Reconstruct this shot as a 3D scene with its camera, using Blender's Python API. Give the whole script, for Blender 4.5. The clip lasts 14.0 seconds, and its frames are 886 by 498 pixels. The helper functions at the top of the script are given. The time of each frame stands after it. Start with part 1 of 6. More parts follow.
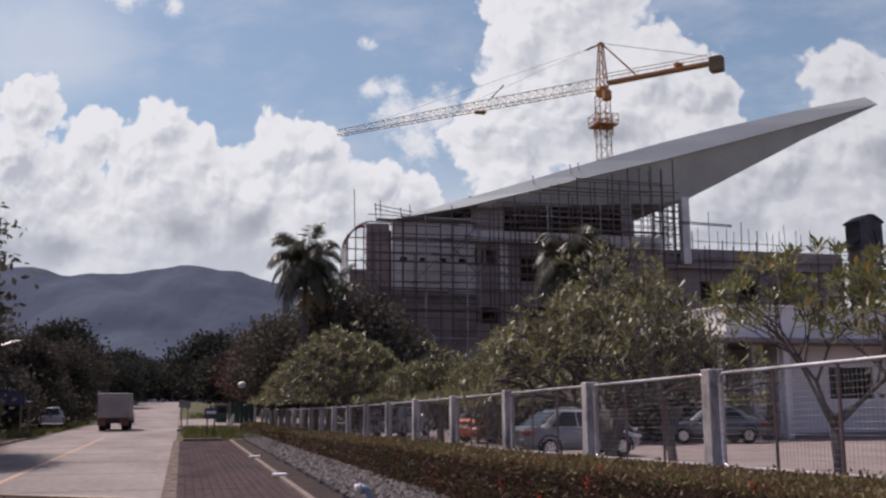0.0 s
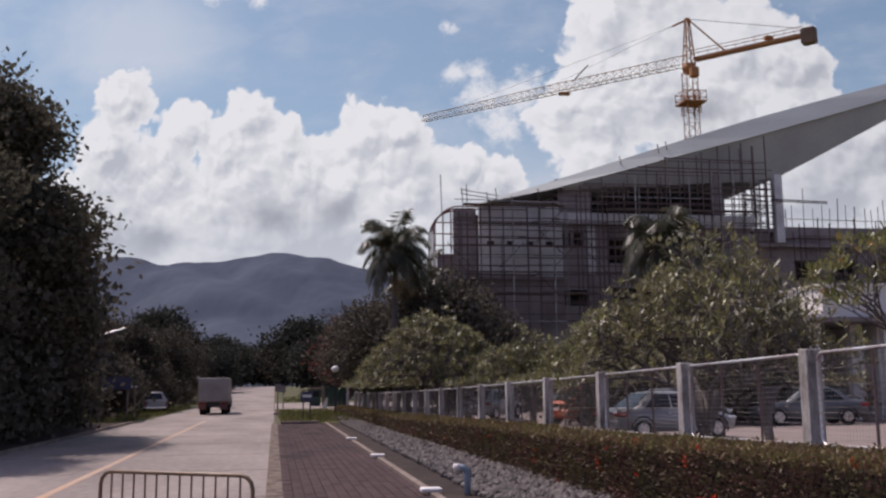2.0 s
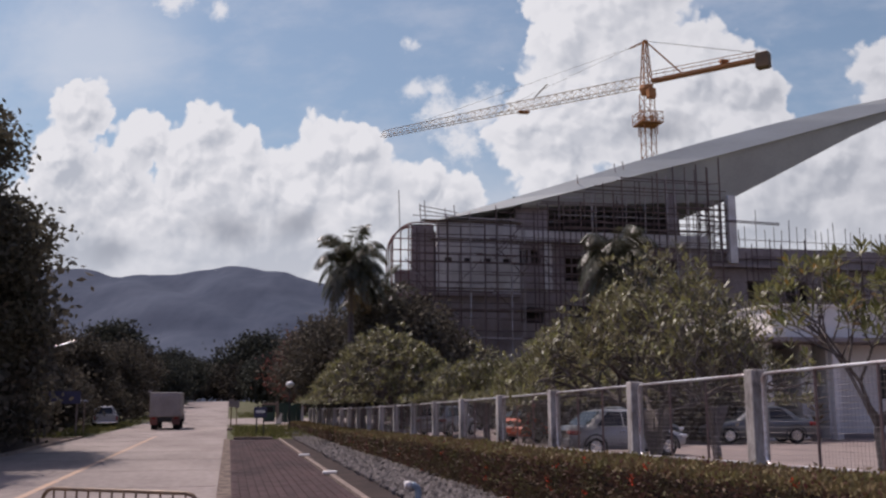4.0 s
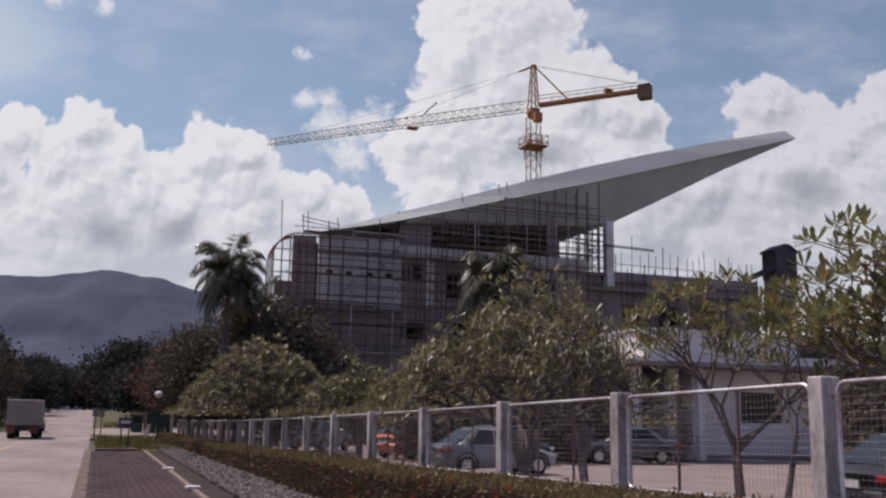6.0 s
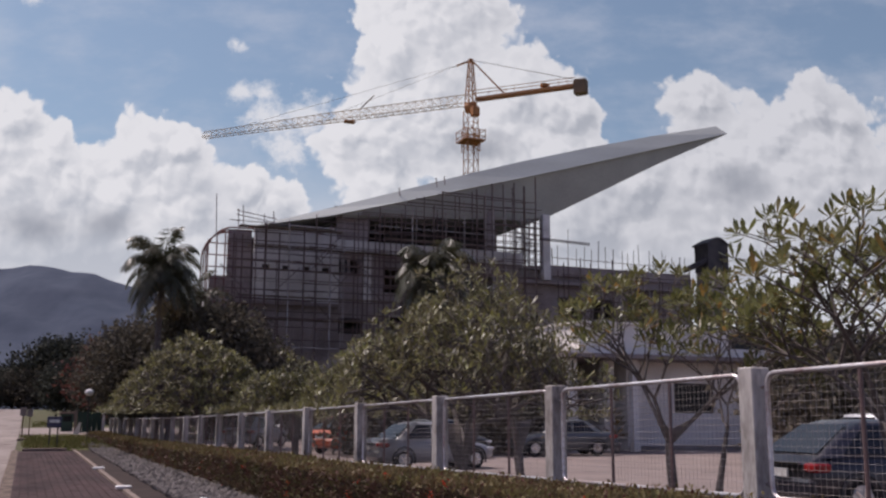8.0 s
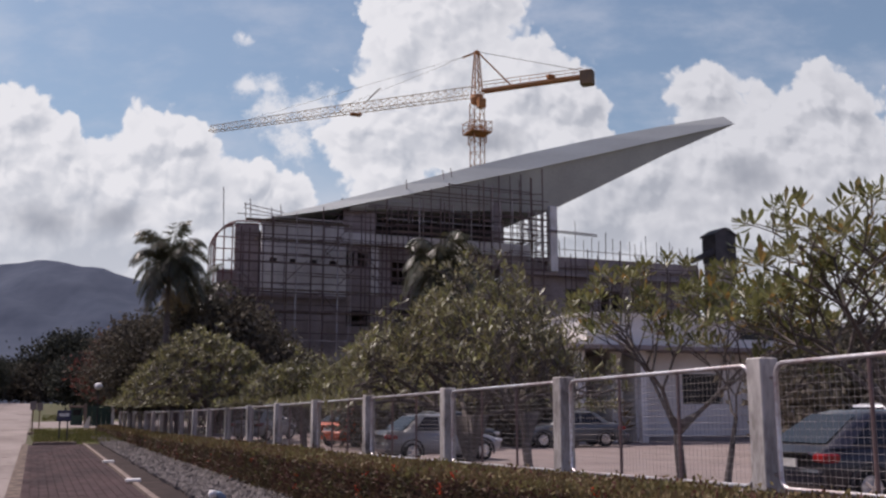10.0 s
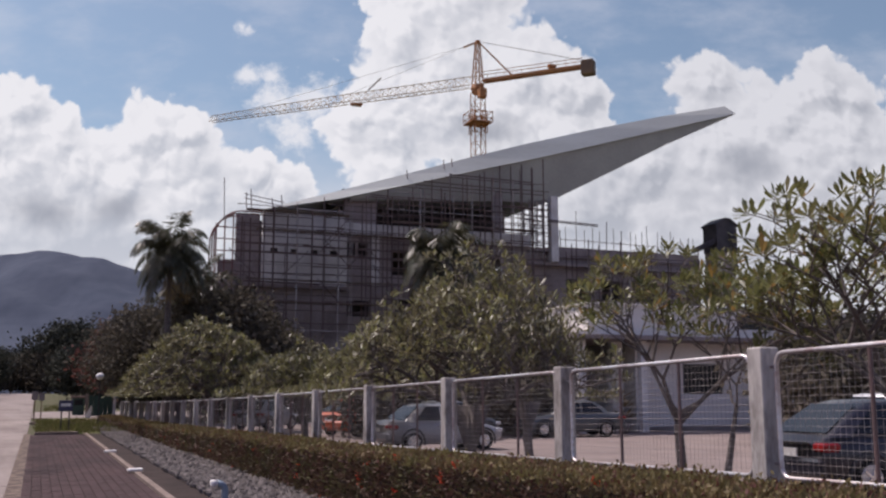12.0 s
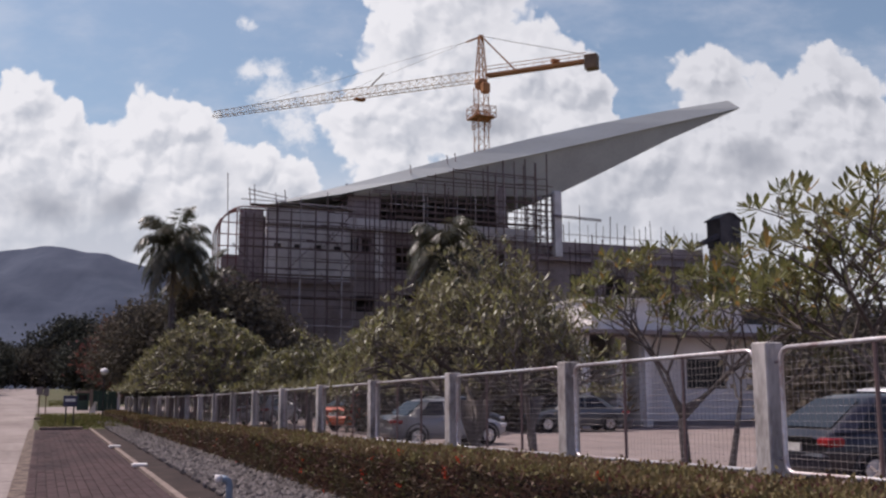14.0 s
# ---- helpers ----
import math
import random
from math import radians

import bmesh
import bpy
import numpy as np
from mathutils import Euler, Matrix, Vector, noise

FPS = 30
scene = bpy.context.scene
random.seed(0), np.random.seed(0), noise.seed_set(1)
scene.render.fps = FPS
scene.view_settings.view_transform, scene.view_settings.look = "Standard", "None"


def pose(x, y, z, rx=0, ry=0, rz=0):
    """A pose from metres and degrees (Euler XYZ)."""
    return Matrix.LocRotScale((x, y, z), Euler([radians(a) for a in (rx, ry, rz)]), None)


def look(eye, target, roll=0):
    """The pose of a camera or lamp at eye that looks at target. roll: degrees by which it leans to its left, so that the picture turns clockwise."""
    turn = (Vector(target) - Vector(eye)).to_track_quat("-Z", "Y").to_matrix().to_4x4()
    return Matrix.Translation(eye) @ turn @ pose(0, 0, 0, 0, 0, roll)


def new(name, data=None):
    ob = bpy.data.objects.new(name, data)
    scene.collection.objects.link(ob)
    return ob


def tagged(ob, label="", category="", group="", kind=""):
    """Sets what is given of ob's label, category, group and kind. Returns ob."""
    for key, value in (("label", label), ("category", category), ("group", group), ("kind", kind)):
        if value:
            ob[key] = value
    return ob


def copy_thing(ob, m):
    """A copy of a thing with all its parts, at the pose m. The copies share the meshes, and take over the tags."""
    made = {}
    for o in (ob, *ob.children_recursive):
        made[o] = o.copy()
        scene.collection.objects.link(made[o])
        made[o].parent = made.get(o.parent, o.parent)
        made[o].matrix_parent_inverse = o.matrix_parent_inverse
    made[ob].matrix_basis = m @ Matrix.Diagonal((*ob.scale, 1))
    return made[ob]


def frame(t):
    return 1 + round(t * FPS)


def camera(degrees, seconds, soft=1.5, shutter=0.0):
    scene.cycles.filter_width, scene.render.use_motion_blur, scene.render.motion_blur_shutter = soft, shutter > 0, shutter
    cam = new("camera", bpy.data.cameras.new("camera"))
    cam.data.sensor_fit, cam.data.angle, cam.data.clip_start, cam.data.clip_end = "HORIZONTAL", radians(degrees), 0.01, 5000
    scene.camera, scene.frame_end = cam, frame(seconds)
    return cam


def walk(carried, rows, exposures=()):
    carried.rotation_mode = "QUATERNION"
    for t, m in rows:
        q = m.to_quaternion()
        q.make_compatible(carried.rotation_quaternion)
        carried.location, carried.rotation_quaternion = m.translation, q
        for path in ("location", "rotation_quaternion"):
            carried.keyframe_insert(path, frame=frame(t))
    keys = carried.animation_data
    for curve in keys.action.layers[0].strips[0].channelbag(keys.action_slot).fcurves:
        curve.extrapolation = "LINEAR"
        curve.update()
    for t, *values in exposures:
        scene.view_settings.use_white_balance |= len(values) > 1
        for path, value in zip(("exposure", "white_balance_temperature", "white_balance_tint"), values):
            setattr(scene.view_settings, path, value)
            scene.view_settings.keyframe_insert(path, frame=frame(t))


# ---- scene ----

FOV, EYE = 49.52, 2.0
cam = camera(FOV, 14.0, soft=2.4)
# seconds, eye x y z from the standing place, turn about x, y, z in degrees
ROWS = [
    (0.0, -0.158, -0.007, -0.033, 99.084, 0.358, 7.499),
    (0.5, -0.168, -0.081, -0.037, 98.892, 0.578, 8.708),
    (1.0, -0.195, -0.178, -0.049, 98.594, 0.852, 10.147),
    (1.5, -0.211, -0.293, -0.052, 98.327, 1.012, 11.517),
    (2.0, -0.229, -0.400, -0.057, 98.159, 0.672, 12.700),
    (4.5, -0.130, -0.411, -0.029, 99.366, 0.068, 8.735),
    (5.0, -0.119, -0.342, -0.019, 99.604, -0.116, 6.994),
    (5.5, -0.080, -0.277, -0.018, 99.874, -0.248, 4.875),
    (6.0, -0.043, -0.152, -0.008, 100.003, -0.969, 2.937),
    (6.5, -0.025, -0.090, -0.002, 100.024, -1.342, 1.202),
    (7.0, -0.018, -0.073, 0.004, 99.986, -0.806, 0.279),
    (7.5, -0.002, -0.041, 0.005, 99.832, -0.428, -0.435),
    (8.0, 0.001, -0.025, 0.004, 99.689, -0.192, -0.676),
    (10.5, 0.004, -0.014, 0.003, 99.083, 0.083, -0.121),
    (11.0, -0.004, -0.025, -0.000, 98.921, 0.058, -0.100),
    (11.5, -0.003, -0.017, -0.001, 98.775, 0.033, -0.197),
    (12.0, 0.002, -0.014, 0.000, 98.643, 0.097, -0.149),
    (12.5, 0.000, 0.000, 0.000, 98.566, -0.000, 0.000),
    (13.0, -0.004, -0.025, 0.001, 98.510, 0.174, 0.077),
    (13.5, -0.000, -0.016, -0.001, 98.420, 0.142, -0.055),
    (14.0, -0.002, -0.008, 0.003, 98.344, 0.148, 0.068),
]
walk(cam, [(t, pose(x, y, EYE + z, rx, ry, rz)) for t, x, y, z, rx, ry, rz in ROWS], [(0.0, -0.10, 6500, 17), (2.0, -0.14, 6500, 17), (5.0, -0.15, 6500, 17), (7.0, -0.20, 6500, 17), (8.2, -0.18, 6500, 17), (10.5, -0.08, 6500, 17), (14.0, -0.03, 6500, 17)])

# ---- light: sun ahead and to the left, cumulus sky ----
SUN_AZ, SUN_EL = radians(-61), radians(59)      # azimuth from straight ahead (+y), clockwise; elevation
sun_dir = Vector((math.sin(SUN_AZ) * math.cos(SUN_EL), math.cos(SUN_AZ) * math.cos(SUN_EL), math.sin(SUN_EL)))
sun = new("sun", bpy.data.lights.new("sun", "SUN"))
sun.data.energy, sun.data.angle, sun.data.color = 4.3, radians(0.6), (1.0, 0.925, 0.87)
sun.matrix_world = look(sun_dir * 100, (0, 0, 0))

world = bpy.data.worlds.new("sky")
scene.world = world
world.use_nodes = True
wt = world.node_tree
wt.nodes.clear()


def wmath(op, a, b=None, c=None, clamp=False):
    n = wt.nodes.new("ShaderNodeMath")
    n.operation, n.use_clamp = op, clamp
    for i, val in enumerate((a, b, c)):
        if val is None:
            continue
        if isinstance(val, (int, float)):
            n.inputs[i].default_value = val
        else:
            wt.links.new(val, n.inputs[i])
    return n.outputs[0]


def wvec(op, a, b=None):
    n = wt.nodes.new("ShaderNodeVectorMath")
    n.operation = op
    for i, val in enumerate((a, b)):
        if val is None:
            continue
        if isinstance(val, tuple):
            n.inputs[i].default_value = val
        else:
            wt.links.new(val, n.inputs[i])
    return n.outputs["Value"] if op in ("DISTANCE", "LENGTH", "DOT_PRODUCT") else n.outputs["Vector"]


def wnoise(vec, scale, detail, rough=0.55):
    n = wt.nodes.new("ShaderNodeTexNoise")
    n.inputs["Scale"].default_value, n.inputs["Detail"].default_value = scale, detail
    n.inputs["Roughness"].default_value = rough
    wt.links.new(vec, n.inputs["Vector"])
    return n


def wmix(fac, a, b):
    n = wt.nodes.new("ShaderNodeMix")
    n.data_type = "RGBA"
    for sock, val in ((n.inputs[0], fac), (n.inputs[6], a), (n.inputs[7], b)):
        if isinstance(val, (int, float, tuple)):
            sock.default_value = val
        else:
            wt.links.new(val, sock)
    return n.outputs[2]


def wramp(x, a, b):
    n = wt.nodes.new("ShaderNodeMapRange")
    n.interpolation_type = "SMOOTHSTEP"
    n.inputs["From Min"].default_value, n.inputs["From Max"].default_value = a, b
    wt.links.new(x, n.inputs["Value"])
    return n.outputs["Result"]


# cumulus heads: place right and up on the sky (tangents), half width
CLOUDS_LEFT = [(-0.614, 0.343, 0.038), (-0.632, 0.285, 0.042), (-0.527, 0.306, 0.035), (-0.449, 0.309, 0.033), (-0.473, 0.273, 0.049),
               (-0.31, 0.281, 0.038), (-0.271, 0.281, 0.024), (-0.567, 0.251, 0.054), (-0.46, 0.227, 0.058), (-0.379, 0.234, 0.051),
               (-0.334, 0.232, 0.049), (-0.259, 0.206, 0.054), (-0.202, 0.233, 0.027), (-0.164, 0.212, 0.032), (-0.39, 0.259, 0.026),
               (-0.61, 0.19, 0.10), (-0.49, 0.18, 0.10), (-0.37, 0.18, 0.09), (-0.24, 0.16, 0.085), (-0.279, 0.247, 0.045), (-0.412, 0.272, 0.034)]
CLOUDS_RIGHT = [(0.004, 0.435, 0.079), (-0.04, 0.384, 0.046), (-0.088, 0.295, 0.035), (-0.057, 0.279, 0.054), (-0.003, 0.326, 0.086),
                (0.132, 0.332, 0.048), (0.157, 0.326, 0.028), (0.089, 0.348, 0.05), (0.07, 0.276, 0.083), (0.137, 0.282, 0.046),
                (-0.057, 0.233, 0.044), (0.285, 0.328, 0.040), (0.418, 0.325, 0.037), (0.447, 0.318, 0.025), (0.365, 0.297, 0.045),
                (0.314, 0.27, 0.066), (0.42, 0.258, 0.070), (0.22, 0.238, 0.048), (0.30, 0.19, 0.10), (0.47, 0.20, 0.11), (0.15, 0.2, 0.08)]
GREY_BASES = [(-0.425, 0.192, 0.055), (-0.34, 0.198, 0.045), (-0.56, 0.175, 0.05), (-0.65, 0.18, 0.06), (0.33, 0.235, 0.06), (0.05, 0.285, 0.05)]
tc = wt.nodes.new("ShaderNodeTexCoord")
direction = tc.outputs["Generated"]
sep = wt.nodes.new("ShaderNodeSeparateXYZ")
wt.links.new(direction, sep.inputs[0])
ahead = wmath("MAXIMUM", sep.outputs[1], 0.02)
comb = wt.nodes.new("ShaderNodeCombineXYZ")
wt.links.new(wmath("DIVIDE", sep.outputs[0], ahead), comb.inputs[0])
up = wmath("DIVIDE", sep.outputs[2], ahead)
wt.links.new(up, comb.inputs[1])
plane = comb.outputs[0]
curl = wnoise(plane, 9.0, 4.0, 0.6)
fray = wnoise(plane, 46.0, 7.0, 0.68)


def cells(vec, scale):
    """Round billows: distance to scattered centres."""
    n = wt.nodes.new("ShaderNodeTexVoronoi")
    n.voronoi_dimensions, n.feature = "2D", "F1"
    n.inputs["Scale"].default_value = scale
    wt.links.new(vec, n.inputs["Vector"])
    return n.outputs["Distance"]


def heap(at):
    """How deep a place lies inside the cumulus heaps; below 0 is clear sky."""
    bent = wvec("ADD", at, wvec("MULTIPLY", wvec("SUBTRACT", curl.outputs["Color"], (0.5, 0.5, 0.5)), (0.045, 0.04, 0.0)))
    bent = wvec("ADD", bent, wvec("MULTIPLY", wvec("SUBTRACT", fray.outputs["Color"], (0.5, 0.5, 0.5)), (0.016, 0.016, 0.0)))
    f = None
    for u, v, r in CLOUDS_RIGHT + CLOUDS_LEFT:
        d = wmath("MULTIPLY_ADD", wvec("DISTANCE", bent, (u, v, 0.0)), -1.0 / (r * 1.05), 1.0)
        f = d if f is None else wmath("SMOOTH_MAX", f, d, 0.22)
    f = wmath("MINIMUM", f, 0.85)
    for scale, amount in ((19.0, 0.40), (44.0, 0.30), (98.0, 0.17)):
        f = wmath("ADD", f, wmath("MULTIPLY_ADD", cells(bent, scale), -amount, amount * 0.5))
    return wmath("ADD", f, 0.03)


field = heap(plane)
toward = heap(wvec("ADD", plane, (-0.0055, 0.0085, 0.0)))        # the same a step towards the sun
mask = wmath("MULTIPLY", wramp(field, -0.03, 0.16), wmath("SUBTRACT", 1.0, wmath("MULTIPLY", wramp(wmath("MULTIPLY", up, -1.0), -0.20, -0.13), 0.35)))
torn = wmath("MULTIPLY_ADD", fray.outputs["Fac"], 2.4, -1.35)
for u, v, r in ((-0.217, 0.398, 0.012), (-0.209, 0.395, 0.010), (-0.206, 0.343, 0.022), (-0.181, 0.341, 0.016), (-0.179, 0.312, 0.036), (-0.137, 0.312, 0.040), (-0.158, 0.285, 0.040), (-0.498, 0.469, 0.030), (-0.441, 0.453, 0.020)):
    d = wmath("MULTIPLY_ADD", wvec("DISTANCE", plane, (u, v, 0.0)), -1.0 / r, 1.0)
    mask = wmath("MAXIMUM", mask, wmath("MULTIPLY", wramp(wmath("ADD", d, torn), -0.1, 0.8), 0.85))
veil_at = wvec("ADD", plane, wvec("MULTIPLY", wvec("SUBTRACT", curl.outputs["Color"], (0.5, 0.5, 0.5)), (0.06, 0.06, 0.0)))
cirrus = wmath("MULTIPLY_ADD", wvec("DISTANCE", wvec("MULTIPLY", veil_at, (1.0, 1.6, 1.0)), (-0.60, 0.67, 0.0)), -1.0 / 0.16, 1.0)
mask = wmath("MAXIMUM", mask, wmath("MULTIPLY", wramp(wmath("MULTIPLY_ADD", curl.outputs["Fac"], 0.5, wmath("SUBTRACT", cirrus, 0.25)), 0.0, 0.8), 0.42))
# body: billows lit from the sun's side, pale hollows, grey flat bases
soft = wnoise(wvec("MULTIPLY", plane, (1.0, 1.9, 1.0)), 7.0, 3.0, 0.5)
base_at = wvec("ADD", plane, wvec("MULTIPLY", wvec("SUBTRACT", curl.outputs["Color"], (0.5, 0.5, 0.5)), (0.09, 0.05, 0.0)))
grey = None
for u, v, r in GREY_BASES:
    d = wmath("MULTIPLY_ADD", wvec("DISTANCE", wvec("MULTIPLY", base_at, (1.0, 1.8, 1.0)), (u, v * 1.8, 0.0)), -1.0 / r, 1.0)
    grey = d if grey is None else wmath("MAXIMUM", grey, d)
grey = wmath("MULTIPLY", wramp(grey, 0.0, 1.0), 0.75)
low = wmath("SUBTRACT", 1.0, wramp(up, 0.15, 0.27))
relief = wmath("MULTIPLY", wmath("SUBTRACT", toward, field), wmath("MULTIPLY_ADD", low, -1.0, 1.9))
shade = wmath("ADD", wmath("ADD", wmath("MULTIPLY_ADD", soft.outputs["Fac"], 1.5, -0.40), relief), wmath("MULTIPLY", grey, 0.4))
shade = wmath("ADD", shade, wmath("MULTIPLY", low, wmath("MULTIPLY_ADD", wramp(soft.outputs["Fac"], 0.40, 0.62), 0.45, 0.12)), clamp=True)
shade = wmath("MULTIPLY", shade, wramp(field, 0.0, 0.60), clamp=True)
away = wmath("MULTIPLY", wramp(wmath("DIVIDE", sep.outputs[0], ahead), -0.12, 0.36), 0.75)
bright = wmix(away, (0.83, 0.855, 0.87, 1), (0.66, 0.69, 0.725, 1))       # heads dim away from the sun
cloud = wmix(shade, bright, wmix(away, (0.50, 0.545, 0.60, 1), (0.40, 0.43, 0.475, 1)))
cloud = wmix(grey, cloud, (0.33, 0.36, 0.41, 1))
# clear sky, hazier low down
sky = wt.nodes.new("ShaderNodeTexSky")
sky.sky_type, sky.sun_disc = "NISHITA", False
sky.sun_elevation, sky.sun_rotation = SUN_EL, SUN_AZ
sky.air_density, sky.dust_density, sky.ozone_density = 1.0, 1.6, 1.2
clear = wvec("MULTIPLY", sky.outputs["Color"], (0.091, 0.104, 0.103))
haze = wnoise(wvec("MULTIPLY", plane, (3.0, 6.0, 1.0)), 2.2, 6.0, 0.6)
veil = wmath("MULTIPLY_ADD", wramp(haze.outputs["Fac"], 0.42, 0.75), 0.35, 0.10)
clear = wmix(veil, clear, (0.66, 0.70, 0.77, 1))
clear = wmix(wmath("MULTIPLY", wmath("SUBTRACT", 1.0, wramp(up, 0.12, 0.30)), 0.85), clear, (0.72, 0.74, 0.78, 1))
front = wramp(sep.outputs[1], 0.25, 0.5)
ahead_sky = wmix(mask, clear, cloud)
rest = wvec("MULTIPLY", sky.outputs["Color"], (0.148, 0.124, 0.136))
bg = wt.nodes.new("ShaderNodeBackground")
wt.links.new(wmix(front, rest, ahead_sky), bg.inputs["Color"])
bg.inputs["Strength"].default_value = 1.0
out = wt.nodes.new("ShaderNodeOutputWorld")
wt.links.new(bg.outputs[0], out.inputs["Surface"])


# ---- materials ----
def material(name, colour, second=None, rough=0.7, metal=0.0, scale=4.0, fine=60.0, bump=0.15, spread=0.5, island=0.0, thin=0.0, stretch=(1, 1, 1), lean=0.0, odd=None, share=0.0):
    """A surface in two tones that mix at two scales, with fine relief. island: brightness that varies from piece to piece; thin: light let through; odd: the colour of a share of the pieces."""
    m = bpy.data.materials.new(name)
    m.use_nodes = True
    t = m.node_tree
    bsdf = t.nodes["Principled BSDF"]
    bsdf.inputs["Roughness"].default_value, bsdf.inputs["Metallic"].default_value = rough, metal
    if rough > 0.8:
        bsdf.inputs["Specular IOR Level"].default_value = 0.15
    second = second or tuple(c * 0.6 for c in colour)
    co = t.nodes.new("ShaderNodeTexCoord")
    mp = t.nodes.new("ShaderNodeMapping")
    mp.inputs["Scale"].default_value = stretch
    t.links.new(co.outputs["Object"], mp.inputs["Vector"])
    big, small = t.nodes.new("ShaderNodeTexNoise"), t.nodes.new("ShaderNodeTexNoise")
    big.inputs["Scale"].default_value, big.inputs["Detail"].default_value = scale, 5
    small.inputs["Scale"].default_value, small.inputs["Detail"].default_value = fine, 3
    for n in (big, small):
        t.links.new(mp.outputs[0], n.inputs["Vector"])
    add = t.nodes.new("ShaderNodeMath")
    add.operation = "MULTIPLY_ADD"
    add.inputs[1].default_value = 0.45
    t.links.new(small.outputs["Fac"], add.inputs[0])
    t.links.new(big.outputs["Fac"], add.inputs[2])
    rng = t.nodes.new("ShaderNodeMapRange")
    rng.inputs["From Min"].default_value, rng.inputs["From Max"].default_value = 0.725 - spread * 0.4 + lean, 0.725 + spread * 0.4 + lean
    t.links.new(add.outputs[0], rng.inputs["Value"])
    mix = t.nodes.new("ShaderNodeMix")
    mix.data_type = "RGBA"
    mix.inputs[6].default_value, mix.inputs[7].default_value = (*colour, 1), (*second, 1)
    t.links.new(rng.outputs[0], mix.inputs[0])
    col = mix.outputs[2]
    if island:
        geo = t.nodes.new("ShaderNodeNewGeometry")
        info = t.nodes.new("ShaderNodeObjectInfo")
        both = t.nodes.new("ShaderNodeMath")
        both.operation = "ADD"
        t.links.new(geo.outputs["Random Per Island"], both.inputs[0])
        t.links.new(info.outputs["Random"], both.inputs[1])
        val = t.nodes.new("ShaderNodeMapRange")
        val.inputs["From Max"].default_value = 2.0
        val.inputs["To Min"].default_value, val.inputs["To Max"].default_value = 1 - island, 1 + island
        t.links.new(both.outputs[0], val.inputs["Value"])
        hsv = t.nodes.new("ShaderNodeHueSaturation")
        t.links.new(val.outputs[0], hsv.inputs["Value"])
        t.links.new(col, hsv.inputs["Color"])
        col = hsv.outputs["Color"]
    if odd:
        geo = t.nodes.new("ShaderNodeNewGeometry")
        turn = t.nodes.new("ShaderNodeMath")
        turn.operation, turn.inputs[1].default_value = "MULTIPLY", 7.31
        t.links.new(geo.outputs["Random Per Island"], turn.inputs[0])
        part_of = t.nodes.new("ShaderNodeMath")
        part_of.operation = "FRACT"
        t.links.new(turn.outputs[0], part_of.inputs[0])
        pick = t.nodes.new("ShaderNodeMapRange")
        pick.inputs["From Min"].default_value, pick.inputs["From Max"].default_value = 1 - share * 1.5, 1 - share * 0.5
        t.links.new(part_of.outputs[0], pick.inputs["Value"])
        other = t.nodes.new("ShaderNodeMix")
        other.data_type = "RGBA"
        other.inputs[7].default_value = (*odd, 1)
        t.links.new(pick.outputs[0], other.inputs[0])
        t.links.new(col, other.inputs[6])
        col = other.outputs[2]
    t.links.new(col, bsdf.inputs["Base Color"])
    if bump:
        bp = t.nodes.new("ShaderNodeBump")
        bp.inputs["Strength"].default_value, bp.inputs["Distance"].default_value = bump, 0.02
        t.links.new(add.outputs[0], bp.inputs["Height"])
        t.links.new(bp.outputs[0], bsdf.inputs["Normal"])
    if thin:
        bsdf.inputs["Specular IOR Level"].default_value = 0.35 if rough < 0.5 else 0.2 if rough < 0.7 else 0.06
        tr = t.nodes.new("ShaderNodeBsdfTranslucent")
        t.links.new(col, tr.inputs["Color"])
        ms = t.nodes.new("ShaderNodeMixShader")
        ms.inputs[0].default_value = thin
        t.links.new(bsdf.outputs[0], ms.inputs[1])
        t.links.new(tr.outputs[0], ms.inputs[2])
        t.links.new(ms.outputs[0], t.nodes["Material Output"].inputs["Surface"])
    return m


M_GRASS = material("grass_soil", (0.07, 0.08, 0.036), (0.11, 0.095, 0.06), 0.95, scale=0.6, fine=14, bump=0.5)
M_VERGE = material("verge_grass", (0.075, 0.09, 0.032), (0.12, 0.105, 0.05), 0.95, scale=1.2, fine=22, bump=0.6)
M_ROAD = material("concrete_road", (0.31, 0.262, 0.236), (0.185, 0.153, 0.138), 0.85, scale=0.30, fine=5, bump=0.15, stretch=(1, 0.35, 1))
M_JOINT = material("road_joint", (0.19, 0.15, 0.13), rough=0.95)
M_ORANGE = material("orange_paint", (0.46, 0.27, 0.15), (0.36, 0.28, 0.23), 0.8, scale=2.5, fine=22, spread=0.6)
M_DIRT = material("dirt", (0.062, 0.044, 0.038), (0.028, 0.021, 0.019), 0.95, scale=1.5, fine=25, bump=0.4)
M_PAVER = material("paver", (0.090, 0.057, 0.055), (0.034, 0.022, 0.023), 0.9, scale=0.55, fine=30, bump=0.3, island=0.35, spread=0.6, stretch=(1.6, 0.5, 1))
M_PAVEBED = material("paver_bed", (0.04, 0.030, 0.027), rough=0.95, scale=3)
M_KERB = material("kerb_concrete", (0.28, 0.22, 0.185), (0.16, 0.125, 0.105), 0.9, scale=1.2, fine=30)
M_WHITE = material("white_slab", (0.82, 0.80, 0.78), (0.66, 0.63, 0.60), 0.7, scale=3)
M_SAND = material("sandy_edge", (0.20, 0.155, 0.125), (0.075, 0.055, 0.047), 0.95, scale=2.6, fine=20, bump=0.4, spread=0.3)
M_STONE = material("bank_stone", (0.175, 0.155, 0.145), (0.075, 0.066, 0.062), 0.9, scale=5, fine=40, island=0.5)
